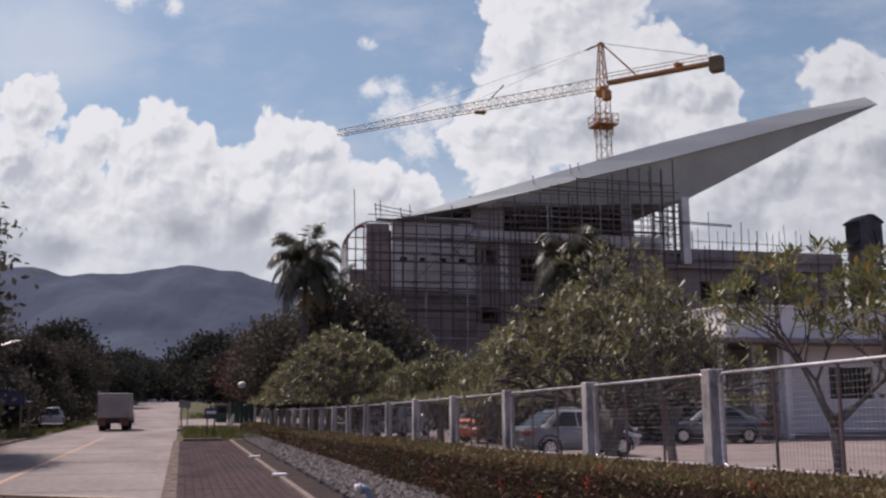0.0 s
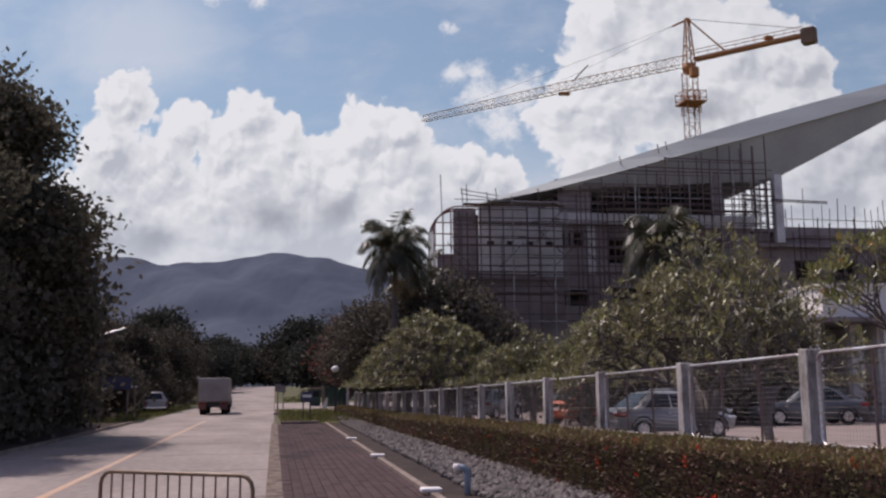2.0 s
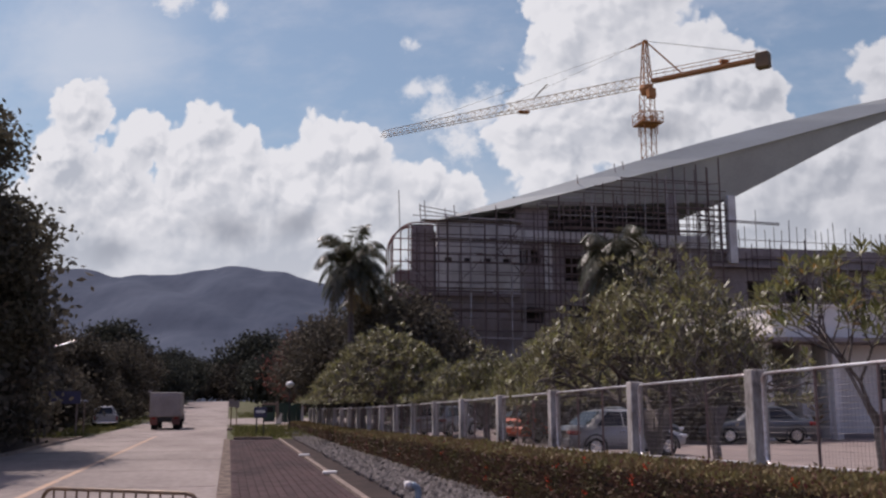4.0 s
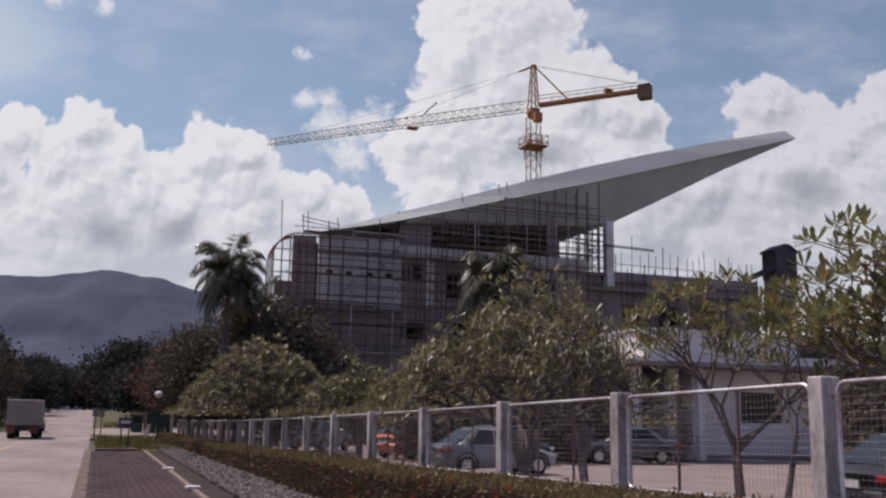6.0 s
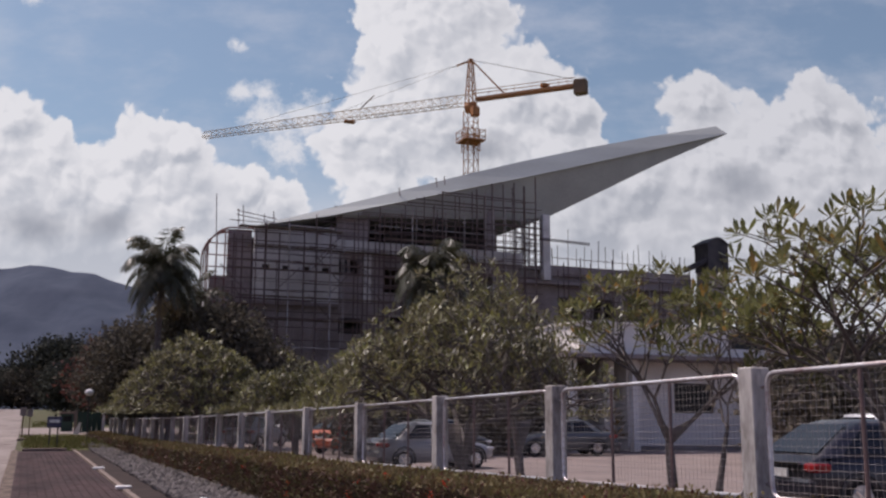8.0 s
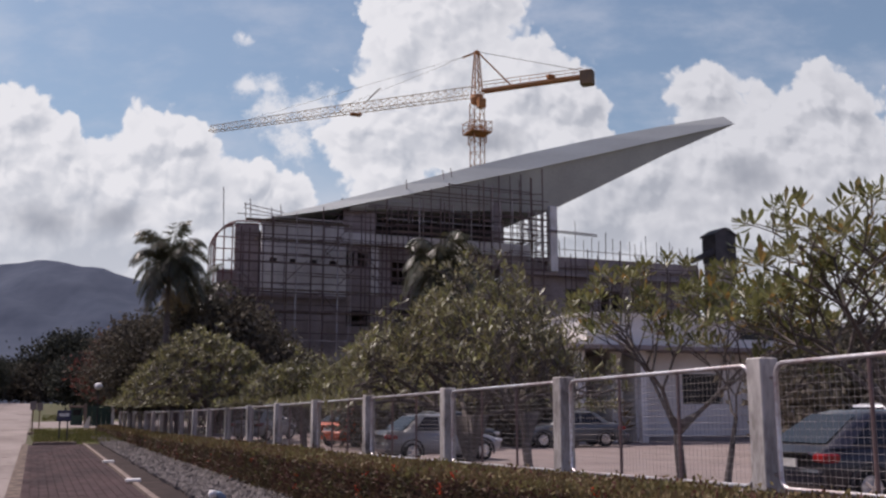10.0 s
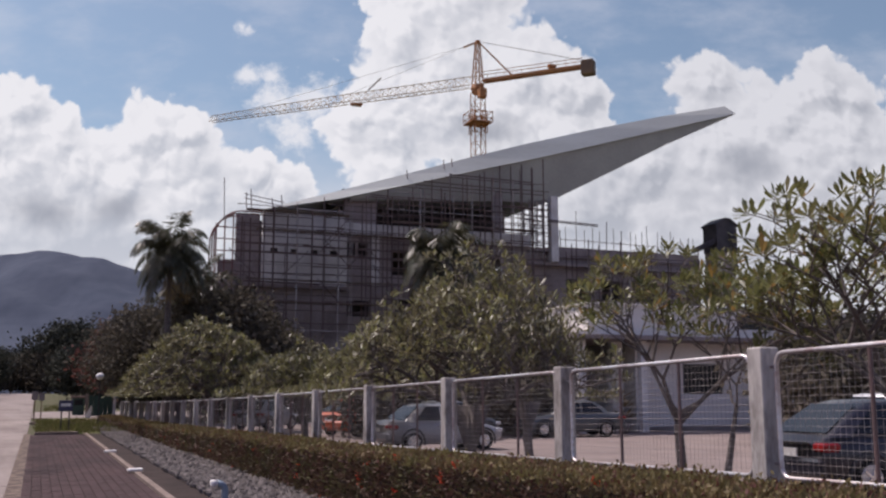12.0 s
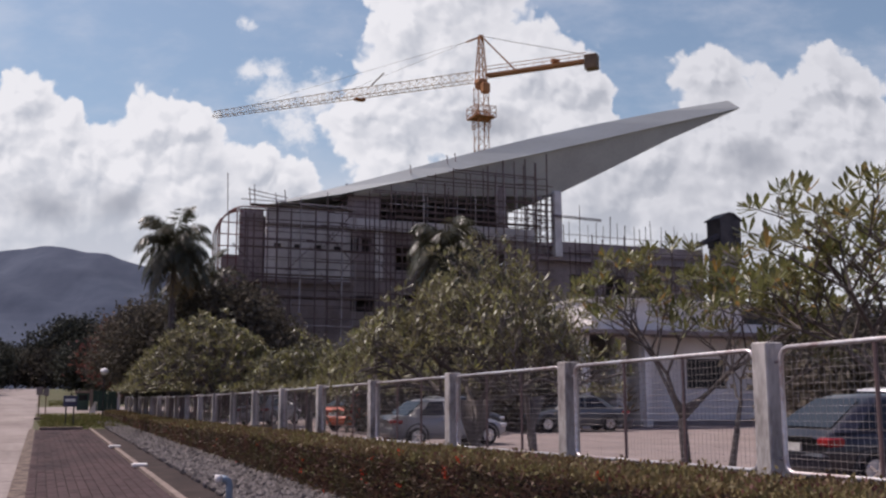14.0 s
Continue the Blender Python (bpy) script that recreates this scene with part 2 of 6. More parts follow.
M_ASPHALT = material("yard_concrete", (0.28, 0.225, 0.20), (0.20, 0.16, 0.145), 0.9, scale=0.5, fine=20)
M_POST = material("post_paint", (0.51, 0.475, 0.435), (0.17, 0.148, 0.132), 0.75, scale=3.2, fine=26, spread=0.45, lean=0.03, stretch=(1, 1, 0.4))
M_PIPE = material("galvanised_pipe", (0.66, 0.645, 0.64), (0.26, 0.16, 0.14), 0.36, 0.65, scale=1.6, fine=18, spread=0.5, bump=0.05, lean=0.05)
M_BAR = material("rust_red_bar", (0.19, 0.115, 0.10), (0.12, 0.085, 0.08), 0.7, 0.1, scale=3)
M_WIRE = material("wire", (0.34, 0.31, 0.30), (0.20, 0.17, 0.16), 0.55, 0.5, scale=3, bump=0)
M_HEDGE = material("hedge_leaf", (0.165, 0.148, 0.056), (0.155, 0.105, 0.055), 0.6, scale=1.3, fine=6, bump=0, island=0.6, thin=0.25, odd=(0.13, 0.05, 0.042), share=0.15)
# leaf for the hedge's face: reddish-brown, with the face's shade put into the colour
M_HEDGE_FACE = material("shaded_face_leaf", (0.070, 0.060, 0.034), (0.105, 0.052, 0.042), 0.65, scale=1.1, fine=6, bump=0, island=0.7, thin=0.2, odd=(0.13, 0.125, 0.05), share=0.15)
# near-black core colour stands in for shade deep between the leaves
M_HEDGE_IN = material("hedge_gap_shade", (0.034, 0.024, 0.020), (0.018, 0.014, 0.012), 0.95, scale=6, fine=30, bump=0.5)
M_TUFT = material("tuft_grass", (0.105, 0.12, 0.035), (0.19, 0.165, 0.075), 0.7, scale=0.8, fine=4, bump=0, island=0.5, thin=0.3)
M_FLOWER = material("red_flower", (0.65, 0.085, 0.03), (0.45, 0.04, 0.02), 0.6, scale=4, bump=0, thin=0.25)
M_FRANGI = material("frangipani_leaf", (0.118, 0.130, 0.045), (0.165, 0.155, 0.062), 0.38, scale=0.9, fine=3, bump=0, island=0.6, thin=0.34, odd=(0.27, 0.17, 0.05), share=0.07)
M_FRANGI_DARK = material("dark_frangipani_leaf", (0.122, 0.118, 0.064), (0.165, 0.145, 0.080), 0.44, scale=0.9, fine=3, bump=0, island=0.65, thin=0.28, odd=(0.23, 0.225, 0.08), share=0.25)
M_BARK = material("grey_bark", (0.165, 0.142, 0.128), (0.080, 0.066, 0.060), 0.9, scale=6, fine=30, bump=0.4)
M_LEAF = material("broad_leaf", (0.115, 0.108, 0.080), (0.165, 0.145, 0.098), 0.75, scale=0.5, fine=3, bump=0, island=0.5, thin=0.32)
M_MIDLEAF = material("dark_broad_leaf", (0.070, 0.066, 0.052), (0.105, 0.088, 0.066), 0.78, scale=0.5, fine=3, bump=0, island=0.6, thin=0.22)
M_FARLEAF = material("far_leaf", (0.046, 0.050, 0.042), (0.070, 0.070, 0.052), 0.85, scale=0.2, fine=1.5, bump=0, island=0.5, thin=0.15)
M_REDLEAF = material("red_leaf", (0.15, 0.045, 0.035), (0.085, 0.055, 0.04), 0.6, scale=0.5, fine=3, bump=0, island=0.5, thin=0.25)
M_PALM = material("palm_leaf", (0.050, 0.056, 0.030), (0.085, 0.075, 0.04), 0.38, scale=0.6, fine=3, bump=0, island=0.4, thin=0.25)
M_PALMDRY = material("dry_palm_leaf", (0.24, 0.17, 0.075), (0.15, 0.11, 0.06), 0.7, scale=1, bump=0, thin=0.2)
M_CONC = material("raw_concrete", (0.39, 0.335, 0.32), (0.19, 0.155, 0.15), 0.9, scale=0.35, fine=7, bump=0.2, spread=0.6)
M_RENDER = material("pale_render", (0.80, 0.78, 0.74), (0.50, 0.47, 0.44), 0.9, scale=0.5, fine=8, bump=0.1, spread=0.6)
M_FASCIA = material("fascia_panel", (0.41, 0.44, 0.41), (0.335, 0.355, 0.33), 0.8, scale=0.25, fine=5, bump=0.05, stretch=(0.3, 1, 2))
M_SOFFIT = material("soffit_board", (0.46, 0.47, 0.42), (0.36, 0.36, 0.33), 0.85, scale=0.25, fine=5, bump=0.05)
# concrete darkened in colour to stand for the unlit interior
M_DARKIN = material("interior_shade", (0.085, 0.075, 0.07), (0.05, 0.045, 0.042), 0.95, scale=0.5)
M_SCAFF = material("scaffold_steel", (0.085, 0.056, 0.050), (0.15, 0.105, 0.095), 0.8, 0.1, scale=0.8, fine=6, bump=0)
M_SCAFFGREY = material("pale_scaffold_steel", (0.42, 0.40, 0.38), (0.25, 0.20, 0.18), 0.6, 0.3, scale=0.8, fine=6, bump=0)
M_RED = material("red_oxide_steel", (0.20, 0.075, 0.06), (0.13, 0.06, 0.05), 0.7, 0.1, scale=0.8, bump=0)
M_PLANK = material("scaffold_plank", (0.22, 0.17, 0.13), (0.12, 0.095, 0.08), 0.9, scale=1.0, fine=12)
M_CRANE = material("crane_yellow", (0.44, 0.19, 0.055), (0.29, 0.125, 0.045), 0.6, 0.0, scale=0.5, fine=4, bump=0)
M_CRANEPALE = material("faded_crane_yellow", (0.62, 0.50, 0.34), (0.50, 0.36, 0.22), 0.6, 0.0, scale=0.5, fine=4, bump=0)
M_CRANEDARK = material("crane_ballast", (0.20, 0.13, 0.07), (0.13, 0.09, 0.06), 0.8, scale=0.7)
M_WALL = material("white_wall", (0.80, 0.77, 0.72), (0.66, 0.62, 0.57), 0.85, scale=0.7, fine=14, bump=0.08)
M_ROOF = material("roof_edge", (0.30, 0.26, 0.25), (0.20, 0.17, 0.16), 0.85, scale=1.0)
M_TANK = material("dark_tank", (0.030, 0.026, 0.030), (0.085, 0.075, 0.075), 0.7, scale=0.8, fine=6)
# blue-grey base colour carries the distance haze over the forest
M_HILL = material("haze_tinted_hill", (0.036, 0.048, 0.074), (0.078, 0.092, 0.122), 1.0, scale=0.006, fine=0.045, bump=0, stretch=(1, 0.4, 0.8), spread=0.7)
M_GREEN = material("green_sheet", (0.035, 0.075, 0.055), (0.022, 0.05, 0.04), 0.7, scale=1)
M_BLUE = material("blue_sheet_roof", (0.055, 0.055, 0.11), (0.035, 0.035, 0.07), 0.6, scale=1)
M_TYRE = material("tyre", (0.022, 0.022, 0.022), rough=0.85, scale=20)
M_RIM = material("alloy", (0.52, 0.52, 0.53), (0.36, 0.36, 0.37), 0.35, 0.8, scale=8, bump=0)
M_TRIM = material("black_trim", (0.03, 0.03, 0.032), rough=0.5, scale=10)
M_CHROME = material("chrome", (0.75, 0.75, 0.76), (0.6, 0.6, 0.6), 0.18, 1.0, scale=8, bump=0)
M_REDLAMP = material("red_lamp", (0.28, 0.022, 0.022), (0.2, 0.015, 0.015), 0.15, scale=20, bump=0)
M_CLEARLAMP = material("clear_lamp", (0.75, 0.75, 0.76), rough=0.12, metal=0.3, scale=20, bump=0)
M_PVC = material("grey_blue_pvc", (0.26, 0.33, 0.40), (0.19, 0.25, 0.31), 0.5, scale=5, bump=0.03)
M_PLATE = material("plate", (0.70, 0.70, 0.66), rough=0.6)
M_BARRIER = material("brown_barrier", (0.20, 0.125, 0.07), (0.12, 0.08, 0.05), 0.5, 0.2, scale=6, bump=0.05)
M_TRUCKBOX = material("truck_box_grey", (0.36, 0.32, 0.30), (0.26, 0.23, 0.215), 0.7, scale=0.8, fine=8)


def paint(name, colour):
    m = material(name, colour, tuple(c * 0.85 for c in colour), 0.36, 0.05, scale=1.2, fine=12, bump=0.01)
    m.node_tree.nodes["Principled BSDF"].inputs["Coat Weight"].default_value = 0.3
    return m


M_GLASS = bpy.data.materials.new("dark_car_glass")
M_GLASS.use_nodes = True
gb = M_GLASS.node_tree.nodes["Principled BSDF"]
gb.inputs["Base Color"].default_value = (0.018, 0.02, 0.024, 1)
gb.inputs["Roughness"].default_value = 0.08
gb.inputs["Specular IOR Level"].default_value = 0.3


# ---- mesh building ----
class Build:
    """Collects corners and faces of one part."""

    def __init__(self):
        self.v, self.f = [], []

    def add(self, verts, faces):
        k = len(self.v)
        self.v.extend(tuple(p) for p in verts)
        self.f.extend(tuple(i + k for i in f) for f in faces)
        return self

    def box(self, x0, y0, z0, x1, y1, z1, bevel=0.0):
        if not bevel:
            return self.add([(x, y, z) for z in (z0, z1) for y in (y0, y1) for x in (x0, x1)],
                            [(0, 2, 3, 1), (4, 5, 7, 6), (0, 1, 5, 4), (2, 6, 7, 3), (0, 4, 6, 2), (1, 3, 7, 5)])
        b = bevel
        ring = lambda z, i: [(x0 + i + b, y0 + i, z), (x1 - i - b, y0 + i, z), (x1 - i, y0 + i + b, z), (x1 - i, y1 - i - b, z),
                             (x1 - i - b, y1 - i, z), (x0 + i + b, y1 - i, z), (x0 + i, y1 - i - b, z), (x0 + i, y0 + i + b, z)]
        rings = [ring(z0, b), ring(z0 + b, 0), ring(z1 - b, 0), ring(z1, b)]
        faces = [tuple(range(7, -1, -1)), tuple(range(24, 32))]
        for k in range(3):
            for i in range(8):
                j = (i + 1) % 8
                faces.append((k * 8 + i, k * 8 + j, k * 8 + 8 + j, k * 8 + 8 + i))
        return self.add([p for r in rings for p in r], faces)

    def tube(self, points, radii, sides=6, cap=True):
        pts = [Vector(p) for p in points]
        if isinstance(radii, (int, float)):
            radii = [radii] * len(pts)
        verts, faces = [], []
        prev = None
        for i, p in enumerate(pts):
            d = (pts[min(i + 1, len(pts) - 1)] - pts[max(i - 1, 0)]).normalized()
            ref = prev if prev is not None else (Vector((0, 0, 1)) if abs(d.z) < 0.9 else Vector((1, 0, 0)))
            a = d.cross(ref)
            a = a.normalized() if a.length > 1e-5 else d.orthogonal().normalized()
            b = a.cross(d).normalized()
            prev = b
            for k in range(sides):
                w = 2 * math.pi * (k + 0.5) / sides
                verts.append(p + a * (math.cos(w) * radii[i]) + b * (math.sin(w) * radii[i]))
        n = len(pts)
        for i in range(n - 1):
            for k in range(sides):
                j = (k + 1) % sides
                faces.append((i * sides + k, i * sides + j, (i + 1) * sides + j, (i + 1) * sides + k))
        if cap:
            faces += [tuple(range(sides - 1, -1, -1)), tuple(range((n - 1) * sides, n * sides))]
        return self.add(verts, faces)

    def weld(self):
        """Joins blocks that touch and drops the faces between them."""
        seen, where, faces = {}, [], {}
        for p in self.v:
            where.append(seen.setdefault(tuple(round(c, 4) for c in p), len(seen)))
        for f in self.f:
            g = tuple(where[i] for i in f)
            faces.setdefault(frozenset(g), []).append(g)
        self.v, self.f = list(seen), [g[0] for g in faces.values() if len(g) == 1]
        return self

    def prism(self, outline, y0, y1):
        """An outline in (x, z), carried from y0 to y1."""
        n = len(outline)
        verts = [(x, y0, z) for x, z in outline] + [(x, y1, z) for x, z in outline]
        faces = [tuple(range(n)), tuple(range(2 * n - 1, n - 1, -1))]
        faces += [(i, i + n, (i + 1) % n + n, (i + 1) % n) for i in range(n)]
        return self.add(verts, faces)


def mesh_of(name, b, mat, smooth=False):
    me = bpy.data.meshes.new(name)
    me.from_pydata(b.v, [], b.f)
    me.materials.append(mat)
    if smooth:
        me.polygons.foreach_set("use_smooth", [True] * len(me.polygons))
    me.update()
    return me


def part(name, b, mat, parent=None, label="", smooth=False):
    ob = new(name, mesh_of(name, b, mat, smooth))
    ob.parent = parent
    if label:
        ob["label"] = label
    return ob


def thing(name, m, label, category, group="", kind=""):
    ob = new(name)
    ob.matrix_world = m
    return tagged(ob, label, category, group, kind)


def solid(name, b, mat, m, label="", category="", group="", kind="", smooth=False):
    ob = part(name, b, mat, None, "", smooth)
    ob.matrix_world = m
    return tagged(ob, label, category, group, kind)


def card_mesh(name, centre, along, across, mat, fold=0.0):
    """Many small leaves at once: arrays of centres, half lengths and half widths, each leaf a pointed blade of four corners and a mid-rib."""
    n = len(centre)
    nor = np.cross(along, across)
    nor /= np.maximum(np.linalg.norm(nor, axis=1, keepdims=True), 1e-9)
    size = np.linalg.norm(across, axis=1, keepdims=True)
    v = np.stack([centre - along, centre + across - nor * size * fold, centre + along, centre - across - nor * size * fold], 1).reshape(-1, 3)
    base = np.arange(n)[:, None] * 4
    f = np.concatenate([base + [0, 1, 2], base + [0, 2, 3]], 1).reshape(-1, 3)
    me = bpy.data.meshes.new(name)
    me.vertices.add(len(v))
    me.vertices.foreach_set("co", v.ravel().astype(np.float32))
    me.loops.add(f.size)
    me.loops.foreach_set("vertex_index", f.ravel().astype(np.int32))
    me.polygons.add(len(f))
    me.polygons.foreach_set("loop_start", np.arange(0, f.size, 3, dtype=np.int32))
    me.materials.append(mat)
    me.update(calc_edges=True)
    me.validate()
    return me


def leaf_mesh(name, centre, along, across, mat, fold=0.2):
    """Long leaves, widest beyond the middle, each of six corners and bent down at the tip."""
    n = len(centre)
    nor = unit(np.cross(along, across))
    size = np.linalg.norm(across, axis=1, keepdims=True)
    lift = nor * size * fold
    v = np.stack([centre - along, centre - along * 0.15 + across * 0.7 + lift, centre - along * 0.15 - across * 0.7 + lift,
                  centre + along * 0.5 + across + lift, centre + along * 0.5 - across + lift, centre + along - lift * 1.5], 1).reshape(-1, 3)
    base = np.arange(n)[:, None] * 6
    f = np.concatenate([base + t for t in ([0, 1, 2], [1, 3, 4], [1, 4, 2], [3, 5, 4])], 1).reshape(-1, 3)
    me = bpy.data.meshes.new(name)
    me.from_pydata(v.tolist(), [], f.tolist())
    me.materials.append(mat)
    me.update()
    return me


def unit(a):
    return a / np.maximum(np.linalg.norm(a, axis=1, keepdims=True), 1e-9)


# the road's own frame: x to its right, y along it
ROAD_TURN = 22.55
RF = pose(0, 0, 0, 0, 0, ROAD_TURN)


def on_road(n, s, z=0.0, turn=0.0):
    return RF @ pose(n, s, z, 0, 0, turn)


def rise(s):
    """The road climbs gently in the distance."""
    k = min(max((s - 95) / 150, 0), 1)
    return 2.5 * k * k * (3 - 2 * k)


# ---- ground, road, footpath, yard ----
def strip(name, n0, n1, s0, s1, z, mat, step=6.0, label="", thick=0.0):
    b = Build()
    k = max(1, int((s1 - s0) / step))
    for i in range(k + 1):
        s = s0 + (s1 - s0) * i / k
        b.v += [(n0, s, z + rise(s)), (n1, s, z + rise(s))]
        if thick:
            b.v += [(n0, s, z + rise(s) - thick), (n1, s, z + rise(s) - thick)]
    w = 4 if thick else 2
    for i in range(k):
        a, c = i * w, (i + 1) * w
        b.f.append((a, a + 1, c + 1, c))
        if thick:
            b.f += [(a + 2, a, c, c + 2), (a + 1, a + 3, c + 3, c + 1)]
    if thick:
        b.f += [(0, 2, 3, 1), (k * 4, k * 4 + 1, k * 4 + 3, k * 4 + 2)]
    return solid(name, b, mat, RF, label, name.replace("_", " "), kind="structure")


gb_ = Build()
S_LINES = [-60, -20, 0, 20, 40, 60, 80, 95, 110, 125, 140, 155, 170, 185, 200, 215, 230, 245, 300, 500, 1000, 2400, 4200]
N_LINES = [-3500, -1200, -400, -150, -60, -20, 0, 20, 60, 150, 400, 1200, 3500]
for s in S_LINES:
    for n in N_LINES:
        gb_.v.append((n, s, rise(s) - 0.06))
for i in range(len(S_LINES) - 1):
    for j in range(len(N_LINES) - 1):
        a = i * len(N_LINES) + j
        gb_.f.append((a, a + 1, a + 1 + len(N_LINES), a + len(N_LINES)))
solid("ground", gb_, M_GRASS, RF, "rough grass and soil verge beside the road", "ground", kind="structure")
strip("road", -8.6, -0.35, -12, 262, 0.0, M_ROAD, label="sunlit pale concrete road with worn slab joints")
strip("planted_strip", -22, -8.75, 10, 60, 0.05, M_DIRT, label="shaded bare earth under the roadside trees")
strip("road_kerb", -8.75, -8.6, -10, 60, 0.12, M_KERB, label="low concrete kerb along the planted strip", thick=0.2)
joint = Build()
for i in range(30):
    s = 12 + i * 6.0
    joint.box(-8.55, s - 0.015, rise(s) - 0.01, -0.4, s + 0.015, rise(s) + 0.004)
solid("road_joint", joint, M_JOINT, RF, "dark joints between concrete road slabs", "road joint", kind="structure")
strip("road_marking", -4.68, -4.50, 6, 62, 0.005, M_ORANGE, label="worn orange centre line painted on concrete")
strip("dirt_edge", -0.50, -0.18, -10, 56, 0.012, M_SAND, label="strip of dirt and dead leaves along the road edge")
strip("verge", 0.0, 5.6, 54.2, 92, 0.03, M_VERGE, label="short grass at the end of the footpath")
strip("drive", -0.3, 16, 92, 118, 0.05, M_ROAD, label="pale concrete driveway to the gate")
strip("yard", 7.2, 62, -6, 62, 0.28, M_ASPHALT, label="pale concrete parking yard behind the fence", thick=0.4)

# footpath of pavers laid in running bond
PATH_S0, PATH_S1, PAV_L, PAV_W = -4.0, 54.0, 0.40, 0.20
strip("pavement", -0.2, 2.40, -10, PATH_S1, -0.012, M_PAVEBED, label="brown block-paved footpath beside the road")
pavement = bpy.data.objects["pavement"]
paver_rest = Build()
pm = Build().box(-PAV_W / 2 + 0.008, -PAV_L / 2 + 0.008, -0.05, PAV_W / 2 - 0.008, PAV_L / 2 - 0.008, 0.012, 0.006)
paver_data = mesh_of("paver", pm, M_PAVER)
rng = random.Random(4)
near_count = 0
rows_s = int((PATH_S1 - PATH_S0) / PAV_L)
for i in range(rows_s):
    for j in range(14):
        n = -0.2 + PAV_W * (j + 0.5)
        if n > 2.40:
            continue
        s = PATH_S0 + PAV_L * (i + 0.5 + (0.5 if j % 2 else 0))
        dz = rng.uniform(-0.004, 0.004)
        if 17.0 < s < 27.0 and near_count < 300:
            near_count += 1
            ob = new("paver", paver_data)
            ob.parent = pavement
            ob.matrix_basis = pose(n, s, dz, rng.uniform(-0.5, 0.5), rng.uniform(-0.5, 0.5), 0)
        else:
            paver_rest.box(n - PAV_W / 2 + 0.008, s - PAV_L / 2 + 0.008, -0.03, n + PAV_W / 2 - 0.008, s + PAV_L / 2 - 0.008, 0.012 + dz)
ob = part("paver_field", paver_rest, M_PAVER, pavement)
tagged(ob, "brown pavers of the footpath further on", kind="stuff")
end_kerb = Build().box(0.0, 54.0, -0.05, 2.1, 54.25, 0.16, 0.02)
solid("kerb", end_kerb, M_KERB, RF, "dark concrete kerb closing the footpath", "kerb", kind="structure")

# drain kerb with white cover slabs
strip("drain_kerb", 2.42, 2.56, -10, 64, 0.06, M_KERB, label="pale concrete drain kerb along the footpath", thick=0.16)
strip("drain_bed", 2.56, 3.45, -10, 64, 0.0, M_DIRT, label="earth gutter between kerb and stone bank")
slab = Build().box(-0.19, -0.14, 0.0, 0.19, 0.14, 0.07, 0.015)
slab_thing = solid("drain_cover", slab, M_WHITE, on_road(2.46, 17.4, 0.06), "white painted concrete drain cover on the kerb", "drain cover", "drain covers along the kerb")
for s in (26.6, 35.8):
    copy_thing(slab_thing, on_road(2.46, s, 0.06))

# bank of broken stones
bank = Build()
S = [-10, 0, 10, 20, 35, 50, 66]
prof = lambda s: max(0.10, 0.55 - s * 0.009)
for s in S:
    bank.v += [(3.25, s, -0.05), (3.32, s, 0.05), (4.6, s, prof(s) * 0.6), (7.4, s, prof(s) + 0.1), (7.4, s, -0.2)]
for i in range(len(S) - 1):
    for j in range(4):
        a = i * 5 + j
        bank.f.append((a, a + 1, a + 6, a + 5))
solid("bank", bank, M_DIRT, RF, "low earth bank under the hedge", "bank", kind="structure")
rs = np.random.RandomState(7)
stones = Build()
ico = [(0, 0, 1), (0.9, 0, 0.45), (0.28, 0.85, 0.45), (-0.72, 0.53, 0.45), (-0.72, -0.53, 0.45), (0.28, -0.85, 0.45), (0.72, 0.53, -0.45), (-0.28, 0.85, -0.45), (-0.9, 0, -0.45), (-0.28, -0.85, -0.45), (0.72, -0.53, -0.45)]
icof = [(0, 1, 2), (0, 2, 3), (0, 3, 4), (0, 4, 5), (0, 5, 1), (1, 6, 2), (2, 6, 7), (2, 7, 3), (3, 7, 8), (3, 8, 4), (4, 8, 9), (4, 9, 5), (5, 9, 10), (5, 10, 1), (1, 10, 6)]
for _ in range(11500):
    s = 5 + 60 * rs.rand() ** 1.4
    q = rs.rand()
    n = 3.28 + 1.35 * q
    z = 0.04 + (prof(s) * 0.6) * q
    r = rs.uniform(0.03, 0.095)
    sc = rs.uniform(0.6, 1.3, 3) * r
    a = rs.uniform(0, 6.28)
    ca, sa = math.cos(a), math.sin(a)
    jit = rs.uniform(0.8, 1.2, (11, 1))
    stones.add([(n + (x * sc[0] * ca - y * sc[1] * sa) * j, s + (x * sc[0] * sa + y * sc[1] * ca) * j, z + w * sc[2] * j) for (x, y, w), (j,) in zip(ico, jit)], icof)
solid("bank_stones", stones, M_STONE, RF, "grey broken stones heaped along the bank", "stones", kind="stuff")


# ---- fence ----
def fence_top(s):
    return 2.05 - 0.0168 * (s - 24) + 0.00014 * (s - 24) ** 2 - 0.02


POSTS = [-3.9, -0.25, 3.4, 6.89, 10.46, 14.10, 18.04, 21.9, 25.7, 29.35, 33.0, 36.7, 40.3, 44.0, 47.7, 51.4, 55.1, 58.8, 62.5, 66.2, 69.9, 73.6, 77.3]
FN = 6.0
fence = thing("fence", on_road(FN, 7.0, 0), "mesh fence of white concrete posts and pipe-framed panels", "fence")
PW = 0.20


